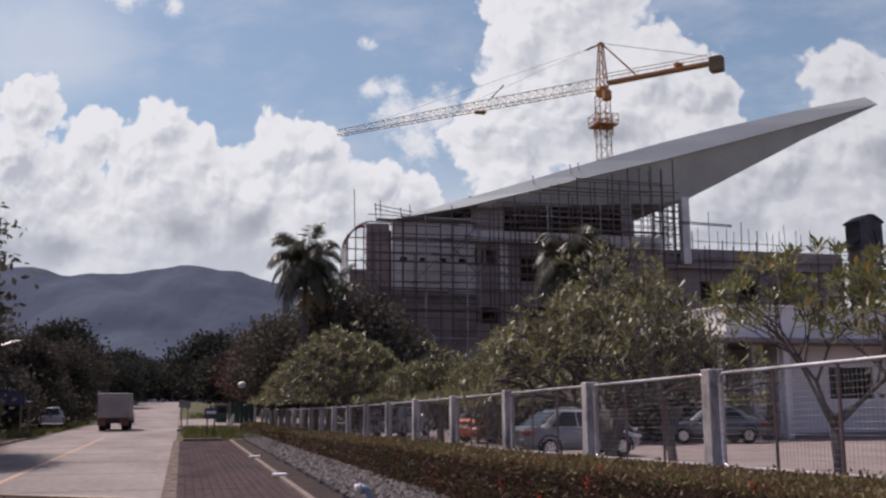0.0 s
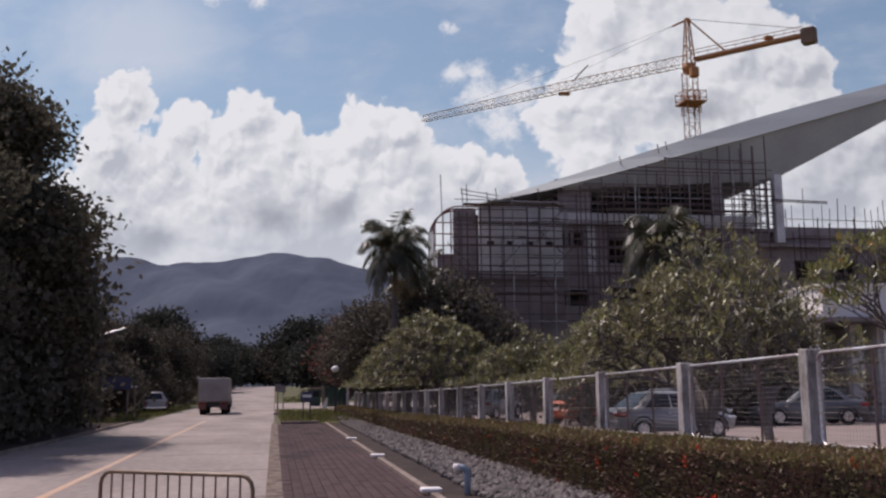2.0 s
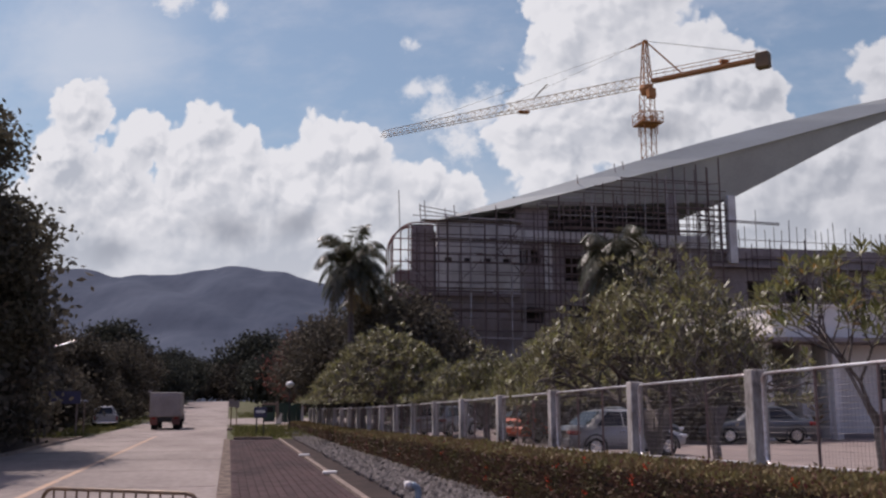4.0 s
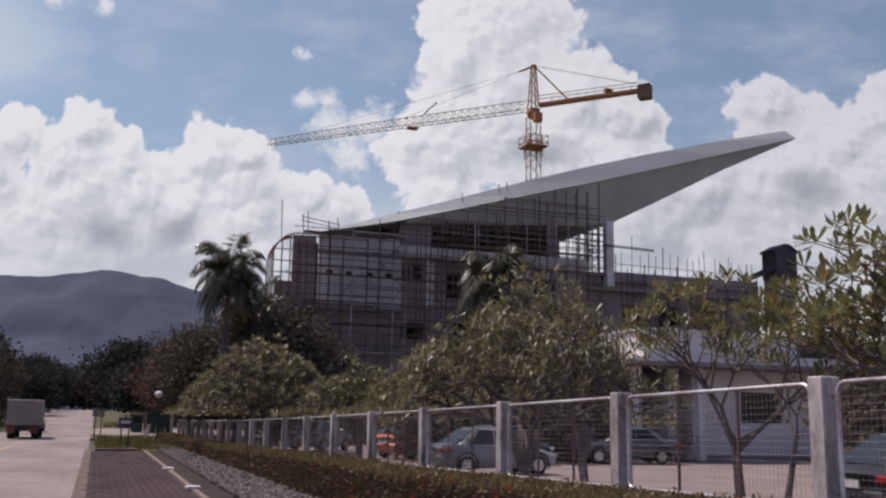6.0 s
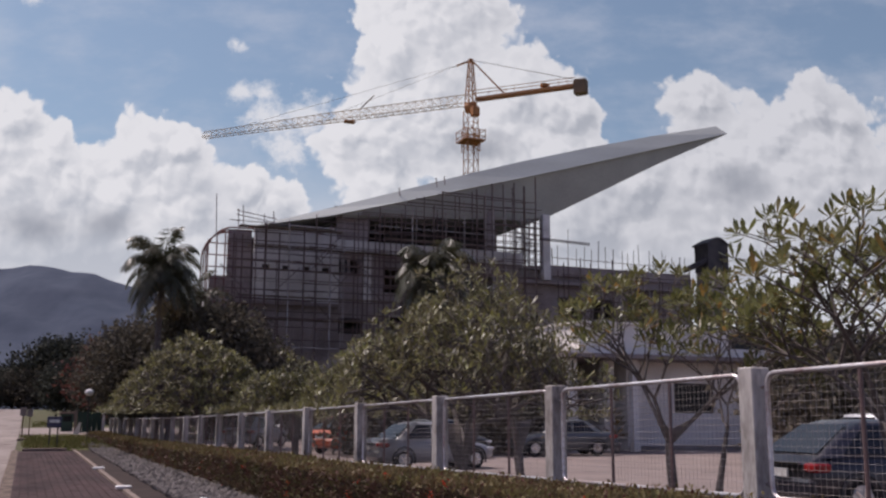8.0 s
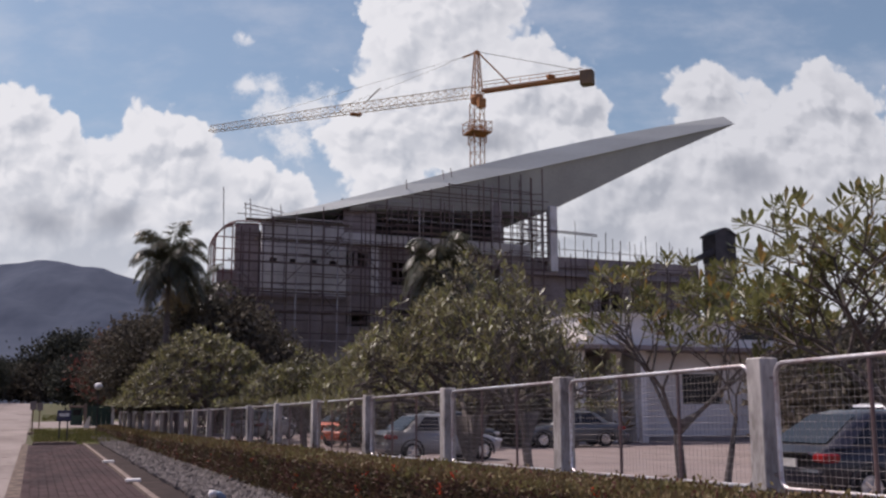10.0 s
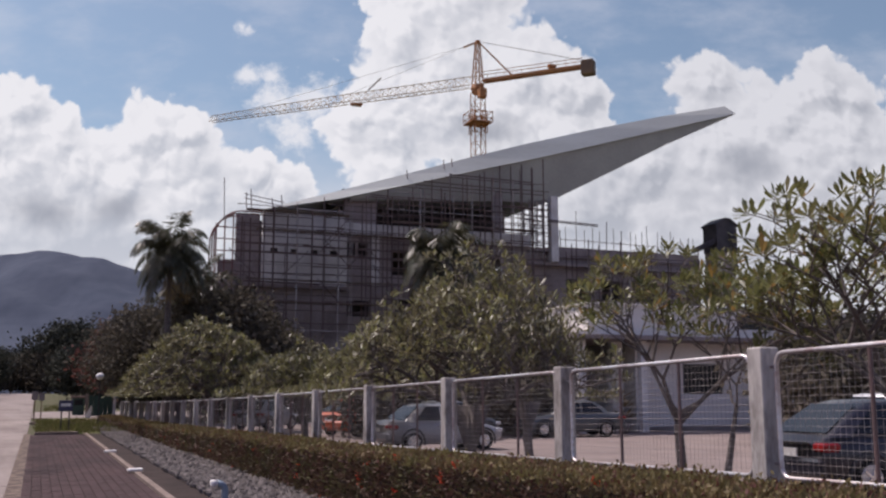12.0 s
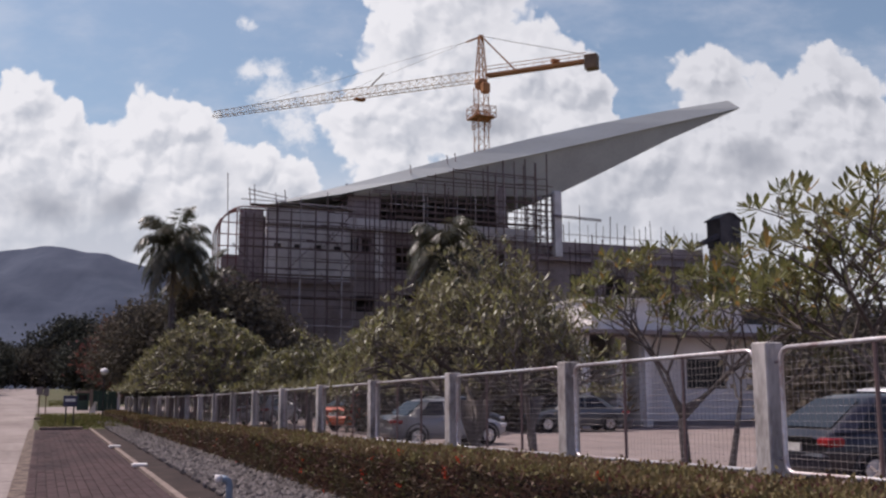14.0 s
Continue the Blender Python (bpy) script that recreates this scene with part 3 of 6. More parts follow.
def fence_panel(sa, sb, fine):
    """A pipe frame with rounded corners that holds welded wire."""
    a, c = sa + PW / 2 + 0.07, sb - PW / 2 - 0.07
    za, zc = fence_top(a), fence_top(c)
    h, r = 1.08, 0.10
    f = lambda s, d: (0.0, s - 7.0, za + (zc - za) * (s - a) / (c - a) - d)
    pts = []
    for s, d, w0 in ((a, 0, 180), (c, 0, 90), (c, h, 0), (a, h, -90)):
        cs, cd = s + (r if s == a else -r), d + (r if d == 0 else -r)
        for k in range(4):
            w = radians(w0 - 30 * k)
            pts.append(f(cs + r * math.cos(w), cd - r * math.sin(w)))
    pts.append(pts[0])
    frame_ = part("panel_frame", Build().tube(pts, 0.024, 6, False), M_PIPE, fence, "galvanised pipe frame with rust patches", True)
    for k in (1, 2):
        s = a + (c - a) * k / 3
        part("panel_bar", Build().tube([f(s, 0.0), f(s, h)], 0.019, 6), M_BAR, frame_, "rust-red upright bar")
    w = Build()
    nx = int((c - a) / (0.062 if fine else 0.12))
    nz = int(h / (0.062 if fine else 0.12))
    t = 0.0018 if fine else 0.0026
    for i in range(1, nx):
        s = a + (c - a) * i / nx
        w.tube([f(s, 0.01), f(s, h - 0.01)], t, 3, False)
    for i in range(1, nz):
        d = h * i / nz
        w.tube([f(a + 0.01, d), f(c - 0.01, d)], t, 3, False)
    part("wire_mesh", w, M_WIRE, frame_, "welded wire mesh")
    for s, e in ((a, sa), (c, sb)):
        for d in (0.12, h - 0.12):
            part("clip", Build().tube([f(s, d), f(e, d)], 0.014, 5), M_PIPE, frame_)


for i, s in enumerate(POSTS):
    z = fence_top(s)
    b = Build().box(-PW / 2, s - 7.0 - PW / 2, -0.1, PW / 2, s - 7.0 + PW / 2, z + 0.06, 0.012)
    part("post", b, M_POST, fence, "white painted concrete post with grey stains")
    if i:
        fence_panel(POSTS[i - 1], s, 1 < i < 11)


# ---- hedge ----
def hedge_top(s):
    return fence_top(s) - 1.08 - 0.03 + (0.04 if s > 20 else 0)


HN0, HN1 = 4.5, 5.72
hedge = thing("hedge", on_road(5.2, 7, 0), "clipped green hedge with red flowers along the fence", "hedge")
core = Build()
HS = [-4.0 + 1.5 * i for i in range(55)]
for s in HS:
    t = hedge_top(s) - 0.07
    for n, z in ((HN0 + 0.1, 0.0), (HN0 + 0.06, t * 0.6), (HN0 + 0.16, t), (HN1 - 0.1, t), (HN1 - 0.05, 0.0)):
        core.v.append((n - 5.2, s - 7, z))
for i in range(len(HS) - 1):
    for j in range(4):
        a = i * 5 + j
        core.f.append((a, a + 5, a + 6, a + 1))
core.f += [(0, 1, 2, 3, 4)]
part("hedge_core", core, M_HEDGE_IN, hedge, "solid inner body coloured dark as shade between the leaves")
rs = np.random.RandomState(11)
N_H = 230000
s = -3.0 + 80 * rs.rand(N_H) ** 1.8
face = rs.rand(N_H)
top = np.array([hedge_top(x) for x in s])
wob = np.array([noise.noise(Vector((x * 1.7, 3.0, 0))) for x in s]) * 0.06 + np.array([noise.noise(Vector((x * 7, 9.0, 0))) for x in s]) * 0.03
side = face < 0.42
q = rs.rand(N_H)
n = np.where(side, HN0 + 0.02 + rs.normal(0, 0.05, N_H), HN0 - 0.06 + (HN1 - HN0 + 0.06) * q)
z = np.where(side, 0.05 + (top - 0.05) * q ** 0.85, top + wob + rs.normal(0, 0.035, N_H))
cen = np.stack([n - 5.2, s - 7, z], 1)
out_dir = np.where(side[:, None], np.array([[-1, 0, 0.35]]), np.array([[0, 0, 1.0]])) + rs.normal(0, 0.55, (N_H, 3))
al = unit(out_dir)
ac = unit(np.cross(al, rs.normal(0, 1, (N_H, 3))))
size = (0.010 + 0.011 * rs.rand(N_H)) * (1 + s / 22)
for pick, mat_, what in ((~side, M_HEDGE, "small olive-green leaves of the clipped top"), (side, M_HEDGE_FACE, "reddish-brown leaves of the hedge face, darkened as its shaded side")):
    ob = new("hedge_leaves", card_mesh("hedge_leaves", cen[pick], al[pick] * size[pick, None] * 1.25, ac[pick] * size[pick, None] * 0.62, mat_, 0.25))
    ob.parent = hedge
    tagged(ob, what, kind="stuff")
N_F = 170
s = 3 + 50 * rs.rand(N_F) ** 1.6
clump = np.array([noise.noise(Vector((x * 0.5, 20.0, 0))) for x in s]) > 0.0
s = s[clump]
N_F = len(s)
top = np.array([hedge_top(x) for x in s])
q = rs.rand(N_F) ** 0.7
cen0 = np.stack([np.where(rs.rand(N_F) < 0.8, HN0 - 0.03, HN0 + 0.5 * rs.rand(N_F)) - 5.2, s - 7, np.where(q > 0.9, top + 0.03, 0.25 + (top - 0.25) * q)], 1)
K = 16
cen = np.repeat(cen0, K, 0) + rs.normal(0, 0.022, (N_F * K, 3))
al = unit(rs.normal(0, 1, (N_F * K, 3)) + [-0.6, -0.3, 0.5])
ac = unit(np.cross(al, rs.normal(0, 1, (N_F * K, 3))))
ob = new("blossom", card_mesh("blossom", cen, al * 0.018, ac * 0.012, M_FLOWER, 0.1))
ob.parent = hedge
tagged(ob, "small clusters of red flowers", kind="stuff")


# ---- vent pipe on the bank ----
vent = thing("vent_pipe", on_road(3.12, 17.3, 0.0), "grey-blue plastic vent pipe with a white elbow end", "pipe")
part("riser", Build().tube([(0, 0, -0.2), (0, 0, 0.36), (-0.02, 0, 0.43), (-0.08, 0, 0.475), (-0.15, 0, 0.485)], 0.06, 12), M_PVC, vent, "", True)
part("mouth", Build().tube([(-0.14, 0, 0.485), (-0.25, 0, 0.485)], 0.07, 12), M_WHITE, vent, "white socket end", True)


# ---- trees ----
def leaf_points(rs, tips, dirs, per, length, droop=0.15):
    cen, al, ac = [], [], []
    for p, d in zip(tips, dirs):
        d = d.normalized()
        a = d.orthogonal().normalized()
        b = d.cross(a)
        n = max(4, int(per * rs.uniform(0.7, 1.25)))
        for k in range(n):
            w = 2.4 * k + rs.uniform(-0.3, 0.3)
            up = 0.25 + 1.1 * k / n
            v = (a * math.cos(w) + b * math.sin(w)) + d * up + Vector((0, 0, -droop))
            v.normalize()
            L = length * rs.uniform(0.7, 1.15)
            c = p + v * (L * 0.55) - d * (0.06 * (1 - k / n))
            x = v.cross(Vector((rs.uniform(-.4, .4), rs.uniform(-.4, .4), 1)))
            x.normalize()
            cen.append(c)
            al.append(v * (L * 0.5))
            ac.append(x * (L * 0.155))
    return np.array(cen), np.array(al), np.array(ac)


def frangipani(name, at, seed, height, spread, trunk, first=(3, 3, 3, 2, 2), leaf=0.28, per=11, leafmat=None, base_z=0.3, fork=0.75, lean=(0, 0), label="", flat=0.75, drop=0.1, low=0.0, twigs=0.0, dome=1.0):
    """Stout forking branches that end in whorls of long leaves."""
    rs = random.Random(seed)
    tree = thing(name, at, label, "tree", "frangipani trees behind the fence")
    wood = Build()
    tips, dirs = [], []
    steps = len(first)

    def grow(p, d, r, L, level):
        bend = Vector((rs.uniform(-1, 1), rs.uniform(-1, 1), rs.uniform(-0.2, 0.6))) * 0.18
        mid = p + d * (L * 0.5) + bend * L * 0.35
        e = mid + (d + bend).normalized() * (L * 0.5)
        wood.tube([p, mid, e], [r, r * 0.9, r * 0.82], 6 if level < 3 else 5, level == steps)
        if level >= 3 and level < steps and rs.random() < twigs:
            w = rs.uniform(0, 6.28)
            twig = (d + Vector((math.cos(w), math.sin(w), 0.1)) * 0.9).normalized()
            end = mid + twig * L * 0.6
            wood.tube([mid, end], [r * 0.5, r * 0.4], 4)
            tips.append(end)
            dirs.append(twig + Vector((0, 0, 0.3)))
        if level == steps:
            tips.append(e)
            dirs.append((e - mid) + Vector((0, 0, 0.25)) * L)
            return
        k = first[level]
        w0 = rs.uniform(0, 6.28)
        for i in range(k):
            w = w0 + 6.283 * i / k + rs.uniform(-0.4, 0.4)
            out_ = Vector((math.cos(w), math.sin(w), 0))
            tilt = rs.uniform(0.5, 0.85) if level < 2 else rs.uniform(0.4, 0.8)
            nd = (d * 0.75 + out_ * tilt + Vector((0, 0, 0.12))).normalized()
            nd.z = max(nd.z, -0.1) * flat + 0.12
            grow(e, nd.normalized(), r * 0.68, L * rs.uniform(0.66, 0.88), level + 1)

    d0 = Vector((lean[0], lean[1], 1)).normalized()
    start = Vector((0, 0, 0))
    forkp = d0 * fork * 1.0
    wood.tube([start - Vector((0, 0, 0.3)), start + d0 * fork * 0.5 + Vector((0.03, -0.02, 0)), forkp], [trunk * 1.25, trunk, trunk * 0.95], 8)
    L0 = 1.0
    k = first[0]
    w0 = rs.uniform(0, 6.28)
    for i in range(k):
        w = w0 + 6.283 * i / k + rs.uniform(-0.3, 0.3)
        nd = (d0 * 0.8 + Vector((math.cos(w), math.sin(w), 0)) * rs.uniform(0.55, 0.9)).normalized()
        grow(forkp, nd, trunk * 0.56, L0 * rs.uniform(0.8, 1.05), 1)
    # fit the crown to its height and spread
    zmax = max(p.z for p in tips)
    rad = sorted(math.hypot(p.x - forkp.x, p.y - forkp.y) for p in tips)[int(len(tips) * 0.93)]
    kz, kr = (height - leaf * 0.6 - fork) / (zmax - fork), (spread - leaf * 0.5) / rad

    def fit(p):
        p = Vector(p)
        if p.z <= forkp.z and math.hypot(p.x, p.y) < 0.5:
            return p
        dx, dy = (p.x - forkp.x) * kr, (p.y - forkp.y) * kr
        sag = drop * (height - fork) * min(1.2, (dx * dx + dy * dy) / spread ** 2)
        return Vector((forkp.x + dx, forkp.y + dy, max(low + 0.35 * max(0.0, p.z - fork) * kz / (height - fork), fork + (height - fork) * max(0.0, (p.z - fork) * kz / (height - fork)) ** dome - sag)))

    wood.v = [tuple(fit(p)) for p in wood.v]
    part("trunk", wood, M_BARK, tree, "grey forking branches", True)
    cen, al, ac = leaf_points(rs, [fit(p) for p in tips], dirs, per, leaf, 0.02)
    ob = new("crown", leaf_mesh("crown", cen, al, ac * 0.82, leafmat or M_FRANGI, 0.22))
    ob.parent = tree
    return tree


LF = "frangipani tree with bare grey forks and yellow-green leaf whorls"
DENSE = (4, 3, 3, 3, 3, 2)
frangipani("frangipani_tree", on_road(8.85, 19.6, 0.25), 3, 5.3, 3.1, 0.10, DENSE, 0.22, 8, M_FRANGI_DARK, fork=0.35, label="dense round frangipani tree with dark green leaves", flat=0.8, drop=0.38, low=1.5, twigs=0.35, dome=0.75)
frangipani("frangipani_tree", on_road(8.6, 16.3, 0.25), 5, 4.1, 1.8, 0.075, (3, 3, 3, 3, 2), 0.22, 9, M_FRANGI_DARK, fork=0.9, label="smaller frangipani tree leaning into its dense neighbour", flat=0.8, drop=0.2, low=1.6, lean=(0.0, 0.18))
frangipani("frangipani_tree", on_road(8.6, 11.72, 0.25), 8, 4.05, 1.95, 0.072, (3, 3, 3, 2, 2), 0.20, 14, low=1.5, fork=1.32, label=LF)
frangipani("frangipani_tree", on_road(8.6, 11.05, 0.25), 15, 3.75, 1.4, 0.055, (3, 3, 2, 2, 2), 0.20, 13, fork=1.4, low=1.6, lean=(0.05, -0.42), label=LF)
frangipani("frangipani_tree", on_road(8.45, 7.5, 0.25), 21, 4.12, 2.05, 0.07, (5, 3, 3, 3, 2), 0.20, 13, fork=1.7, lean=(0, 0.12), label=LF)
frangipani("frangipani_tree", on_road(8.6, 33.0, 0.2), 31, 4.1, 2.8, 0.12, DENSE, 0.25, 8, M_FRANGI_DARK, drop=0.4, low=1.7, twigs=0.4, fork=0.8, label="spreading frangipani tree with yellowish leaves", flat=0.7)
frangipani("frangipani_tree", on_road(9.0, 27.0, 0.2), 35, 4.1, 2.5, 0.12, DENSE, 0.25, 8, M_FRANGI_DARK, drop=0.4, low=1.7, twigs=0.4, fork=0.8, label="spreading frangipani tree with yellowish leaves", flat=0.7)
frangipani("frangipani_tree", on_road(7.7, 47.0, 0.1), 41, 5.9, 3.9, 0.15, DENSE, 0.32, 10, M_FRANGI_DARK, drop=0.45, low=1.75, twigs=0.6, fork=0.8, label="large rounded frangipani tree with dark glossy leaves", flat=0.85, dome=0.75)
frangipani("frangipani_tree", on_road(8.0, 61.0, 0.1), 43, 5.2, 3.6, 0.15, DENSE, 0.34, 9, M_FRANGI_DARK, drop=0.42, low=1.75, twigs=0.6, fork=0.8, label="large rounded frangipani tree with dark glossy leaves", flat=0.85)


def leafy(name, seed, height, radius, low, clumps, per, leaf, mat, trunk=0.25, lumps=9, lobe=1.0, taper=0.0):
    """Trunk, limbs and a crown of many leaf clumps on uneven lobes. Returns the two meshes."""
    rs = np.random.RandomState(seed)
    wood = Build()
    lobes = []
    for i in range(lumps):
        w = 6.283 * i / lumps * 2.4 + rs.uniform(-0.5, 0.5)
        q = (i + 0.5) / lumps
        z = low + (height - low) * (0.25 + 0.6 * q)
        r = radius * (0.62 if q < 0.75 else 0.35) * (1 - taper * q) * rs.uniform(0.6, 1.1)
        lobes.append((np.array([math.cos(w) * r, math.sin(w) * r, z]), radius * lobe * rs.uniform(0.38, 0.62)))
    lobes.append((np.array([0, 0, height - radius * 0.5]), radius * 0.5))
    wood.tube([(0, 0, -0.3), (0.05, 0.05, low * 0.6), (0, 0, low + 0.3 * (height - low)), (0, 0, height * 0.8)], [trunk * 1.2, trunk, trunk * 0.7, trunk * 0.15], 8)
    for c, r in lobes:
        wood.tube([(0, 0, low * 0.7 + 0.15 * c[2]), tuple(c * [0.5, 0.5, 0.72]), tuple(c)], [trunk * 0.45, trunk * 0.3, trunk * 0.08], 5)
    cen = []
    tot = sum(r * r for _, r in lobes)
    for c, r in lobes:
        k = max(3, int(clumps * r * r / tot))
        d = unit(rs.normal(0, 1, (k, 3)))
        cen.append(c + d * r * rs.uniform(0.55, 1.12, (k, 1)) * [1, 1, 0.8])
    cen = np.concatenate(cen)
    cen = cen[cen[:, 2] > low * 0.75]
    n = len(cen) * per
    p = np.repeat(cen, per, 0) + rs.normal(0, 1, (n, 3)) * leaf * [1.7, 1.7, 1.2]
    al = unit(rs.normal(0, 1, (n, 3)) + [0, 0, -0.2])
    ac = unit(np.cross(al, rs.normal(0, 1, (n, 3))))
    k = leaf * rs.uniform(0.6, 1.2, (n, 1))
    return mesh_of("trunk", wood, M_BARK, True), card_mesh("crown", p, al * k * 0.62, ac * k * 0.36, mat, 0.15)


def put_tree(name, meshes, m, label, scale=1.0, group=""):
    tree = thing(name, m, label, "tree", group)
    tree.scale = (scale, scale, scale)
    for nm, me in zip(("trunk", "crown"), meshes):
        ob = new(nm, me)
        ob.parent = tree
    return tree


BIG = leafy("big", 51, 15.0, 6.0, 1.2, 1900, 32, 0.24, M_LEAF, 0.35, 26, 0.66, 0.45)
MID = [leafy("mid", 60 + i, 9.5, 4.2, 1.2, 700, 16, 0.34, M_MIDLEAF, 0.25, 12) for i in range(3)]
FAR = [leafy("far", 70 + i, 14.0, 7.0, 1.0, 900, 11, 0.75, M_FARLEAF, 0.4, 13) for i in range(3)]
SHRUB = [leafy("shrub", 80 + i, 3.2, 2.2, 0.2, 360, 14, 0.24, M_MIDLEAF, 0.08, 8) for i in range(2)]
put_tree("roadside_tree", BIG, on_road(-12.3, 39.5, 0), "tall dark broadleaf tree overhanging the road", 1.02)
# extra tree, mostly unseen, placed to throw a shadow on the road
put_tree("roadside_tree", BIG, on_road(-12.4, 31.0, 0, 220), "tall dark broadleaf tree added mostly out of view to shade the road edge", 0.86)
put_tree("roadside_tree", BIG, on_road(-16.0, 47.0, 0, 130), "tall dark broadleaf tree behind the apron", 0.95)
rs = random.Random(5)
for k, (n, s, sc) in enumerate([(-11.2, 43, .92), (-13.5, 36, .9), (-15, 58, .75), (-20, 64, .9), (-14.5, 72, .8), (-19, 80, .95), (-13.5, 88, .75), (-20, 97, 1.0), (-13, 106, .8), (-18, 115, .9), (-12.5, 126, .8), (-24, 88, 1.0), (-14, 140, .95), (-28, 70, 1.1)]):
    put_tree("roadside_tree", MID[k % 3], on_road(n, s, rise(s), 50 * k), "dark leafy tree in the row along the road", sc * 1.08, "trees along the road")
for k, (n, s) in enumerate([(-11.3, 34), (-11.0, 38.5), (-10.8, 43), (-11.2, 47.5), (-17, 56), (-12.0, 52.5), (-13.5, 68.5), (-11.5, 69), (-16.5, 69), (-12.8, 80), (-12.2, 95), (-11.5, 112), (-11, 130)]):
    put_tree("shrub", SHRUB[k % 2], on_road(n, s, rise(s), 70 * k), "dark green shrub at the foot of the trees", rs.uniform(0.9, 1.25), "shrubs along the road")
# wood that closes the road's far end
for k in range(30):
    n = -75 + 5.4 * k + rs.uniform(-2, 2)
    s = rs.uniform(268, 300) if -30 < n < 40 else rs.uniform(190, 290)
    sc = rs.uniform(0.75, 1.15) * (1.25 if -3 < n < 8 or -36 < n < -26 else 0.95)
    put_tree("forest_tree", FAR[k % 3], on_road(n, s, rise(s) - 0.5, 77 * k), "distant dark tree in the wood across the road end", sc, "trees of the far wood")
for k, (n, s, sc) in enumerate([(6.5, 150, .62), (12, 165, .8), (10, 135, .55), (18, 140, .75), (26, 150, .8), (8, 185, .7), (15, 200, .9), (-10.5, 175, .55), (-13, 200, .7), (-12, 225, .8), (34, 160, .9)]):
    put_tree("forest_tree", FAR[k % 3], on_road(n, s, rise(s) - 0.3, 61 * k), "dark spreading tree beside the far road", sc, "trees of the far wood")
for k in range(16):
    n = -48 + 7 * k
    put_tree("forest_shrub", SHRUB[k % 2], on_road(n, 262 + rs.uniform(-2, 2), rise(262) - 0.3, 40 * k), "dark undergrowth at the edge of the far wood", 2.7, "undergrowth of the far wood")
# dark trees round the palm
for k, (n, s, sc) in enumerate([(7.2, 82, .95), (12.0, 72, .9), (9.5, 92, .9), (16.0, 68, .7), (10.0, 84, 1.0), (20, 60, .5), (7.2, 70, .78), (10.3, 63, .95), (12.6, 66, .85)]):
    put_tree("broadleaf_tree", MID[(k + 1) % 3], on_road(n, s, 0.1, 40 * k + 15), "dark dense tree beside the building site", sc, "dark trees by the site")
for k, (n, s, sc) in enumerate([(11.5, 66, 1.0), (15, 52, .9), (20, 46, 1.0), (25, 50, 1.1), (14, 44, .8), (30, 46, .9), (38, 34, 1.0), (34, 27, .9), (41, 30, 1.1), (15.5, 40, 1.2), (17.5, 38, 1.15), (19.5, 41, 1.3), (13.5, 37, 1.0), (20.6, 39.5, 1.0), (25.2, 25, 1.2), (28, 26, 1.25), (31, 24, 1.3)]):
    put_tree("shrub", SHRUB[k % 2], on_road(n, s, 0.25, 33 * k), "dark green bush beside the yard", sc, "bushes round the yard")

RED = leafy("red", 91, 6.0, 2.2, 0.8, 300, 12, 0.26, M_REDLEAF, 0.12, 8)
put_tree("red_leaved_tree", RED, on_road(6.6, 98, 0.05), "small tree with dull red leaves beside the gate", 1.5)


def palm(name, at, seed, height, reach, fronds, label):
    rs = random.Random(seed)
    tree = thing(name, at, label, "palm tree")
    pts = [(0.06 * math.sin(i * 0.8), 0.05 * math.cos(i * 0.6), height * i / 9) for i in range(10)]
    part("trunk", Build().tube([(0, 0, -0.3)] + pts, [0.30] + [0.26 - 0.012 * i for i in range(10)], 10), M_BARK, tree, "grey ringed trunk", True)
    top = Vector(pts[-1])
    part("crownshaft", Build().tube([top - Vector((0, 0, 0.6)), top + Vector((0, 0, 0.5)), top + Vector((0, 0, 1.0))], [0.2, 0.17, 0.05], 8), M_PALM, tree, "", True)
    for k in range(fronds):
        w = 2.4 * k + rs.uniform(-0.2, 0.2)
        q = k / fronds
        el = radians(80 - 112 * q + rs.uniform(-6, 6))
        L = reach * rs.uniform(0.85, 1.1)
        out_ = Vector((math.cos(w), math.sin(w), 0))
        p = top + Vector((0, 0, 0.4 - 0.5 * q))
        d = out_ * math.cos(el) + Vector((0, 0, math.sin(el)))
        stem = [p.copy()]
        cen, al, ac = [], [], []
        n = 30
        for i in range(n):
            p = p + d * (L / n)
            d = (d + Vector((0, 0, -0.068 - 0.05 * i / n))).normalized()
            stem.append(p.copy())
            if i < 3:
                continue
            side_ = d.cross(Vector((0, 0, 1))).normalized()
            ll = 0.95 * math.sin(math.pi * min(1, 0.15 + 0.8 * i / n)) + 0.15
            for sgn in (-1, 1):
                for dd in (0.0, 0.5):
                    v = (side_ * sgn * rs.uniform(0.7, 1) + d * 0.55 + Vector((0, 0, -rs.uniform(0.3, 1.4)))).normalized()
                    cen.append(p + d * dd * L / n + v * ll * 0.5)
                    al.append(v * ll * 0.5)
                    ac.append(d * 0.040)
        fr = part("frond", Build().tube(stem[::3], [0.035 - 0.003 * i for i in range(len(stem[::3]))], 4), M_PALM, tree)
        ob = new("blade", card_mesh("blade", np.array(cen), np.array(al), np.array(ac), M_PALMDRY if q > 0.88 else M_PALM, 0.1))
        ob.parent = fr
    return tree


palm("palm", on_road(7.1, 60, 0.1), 2, 10.4, 3.2, 40, "tall dark feather palm with drooping fronds by the site")
palm("palm", on_road(9.3, 64, 0.1), 6, 8.0, 3.6, 36, "lower dark feather palm beside a taller one")
palm("palm", on_road(18.7, 45, 0.1), 9, 8.8, 2.8, 34, "feather palm showing its crown above the frangipani")


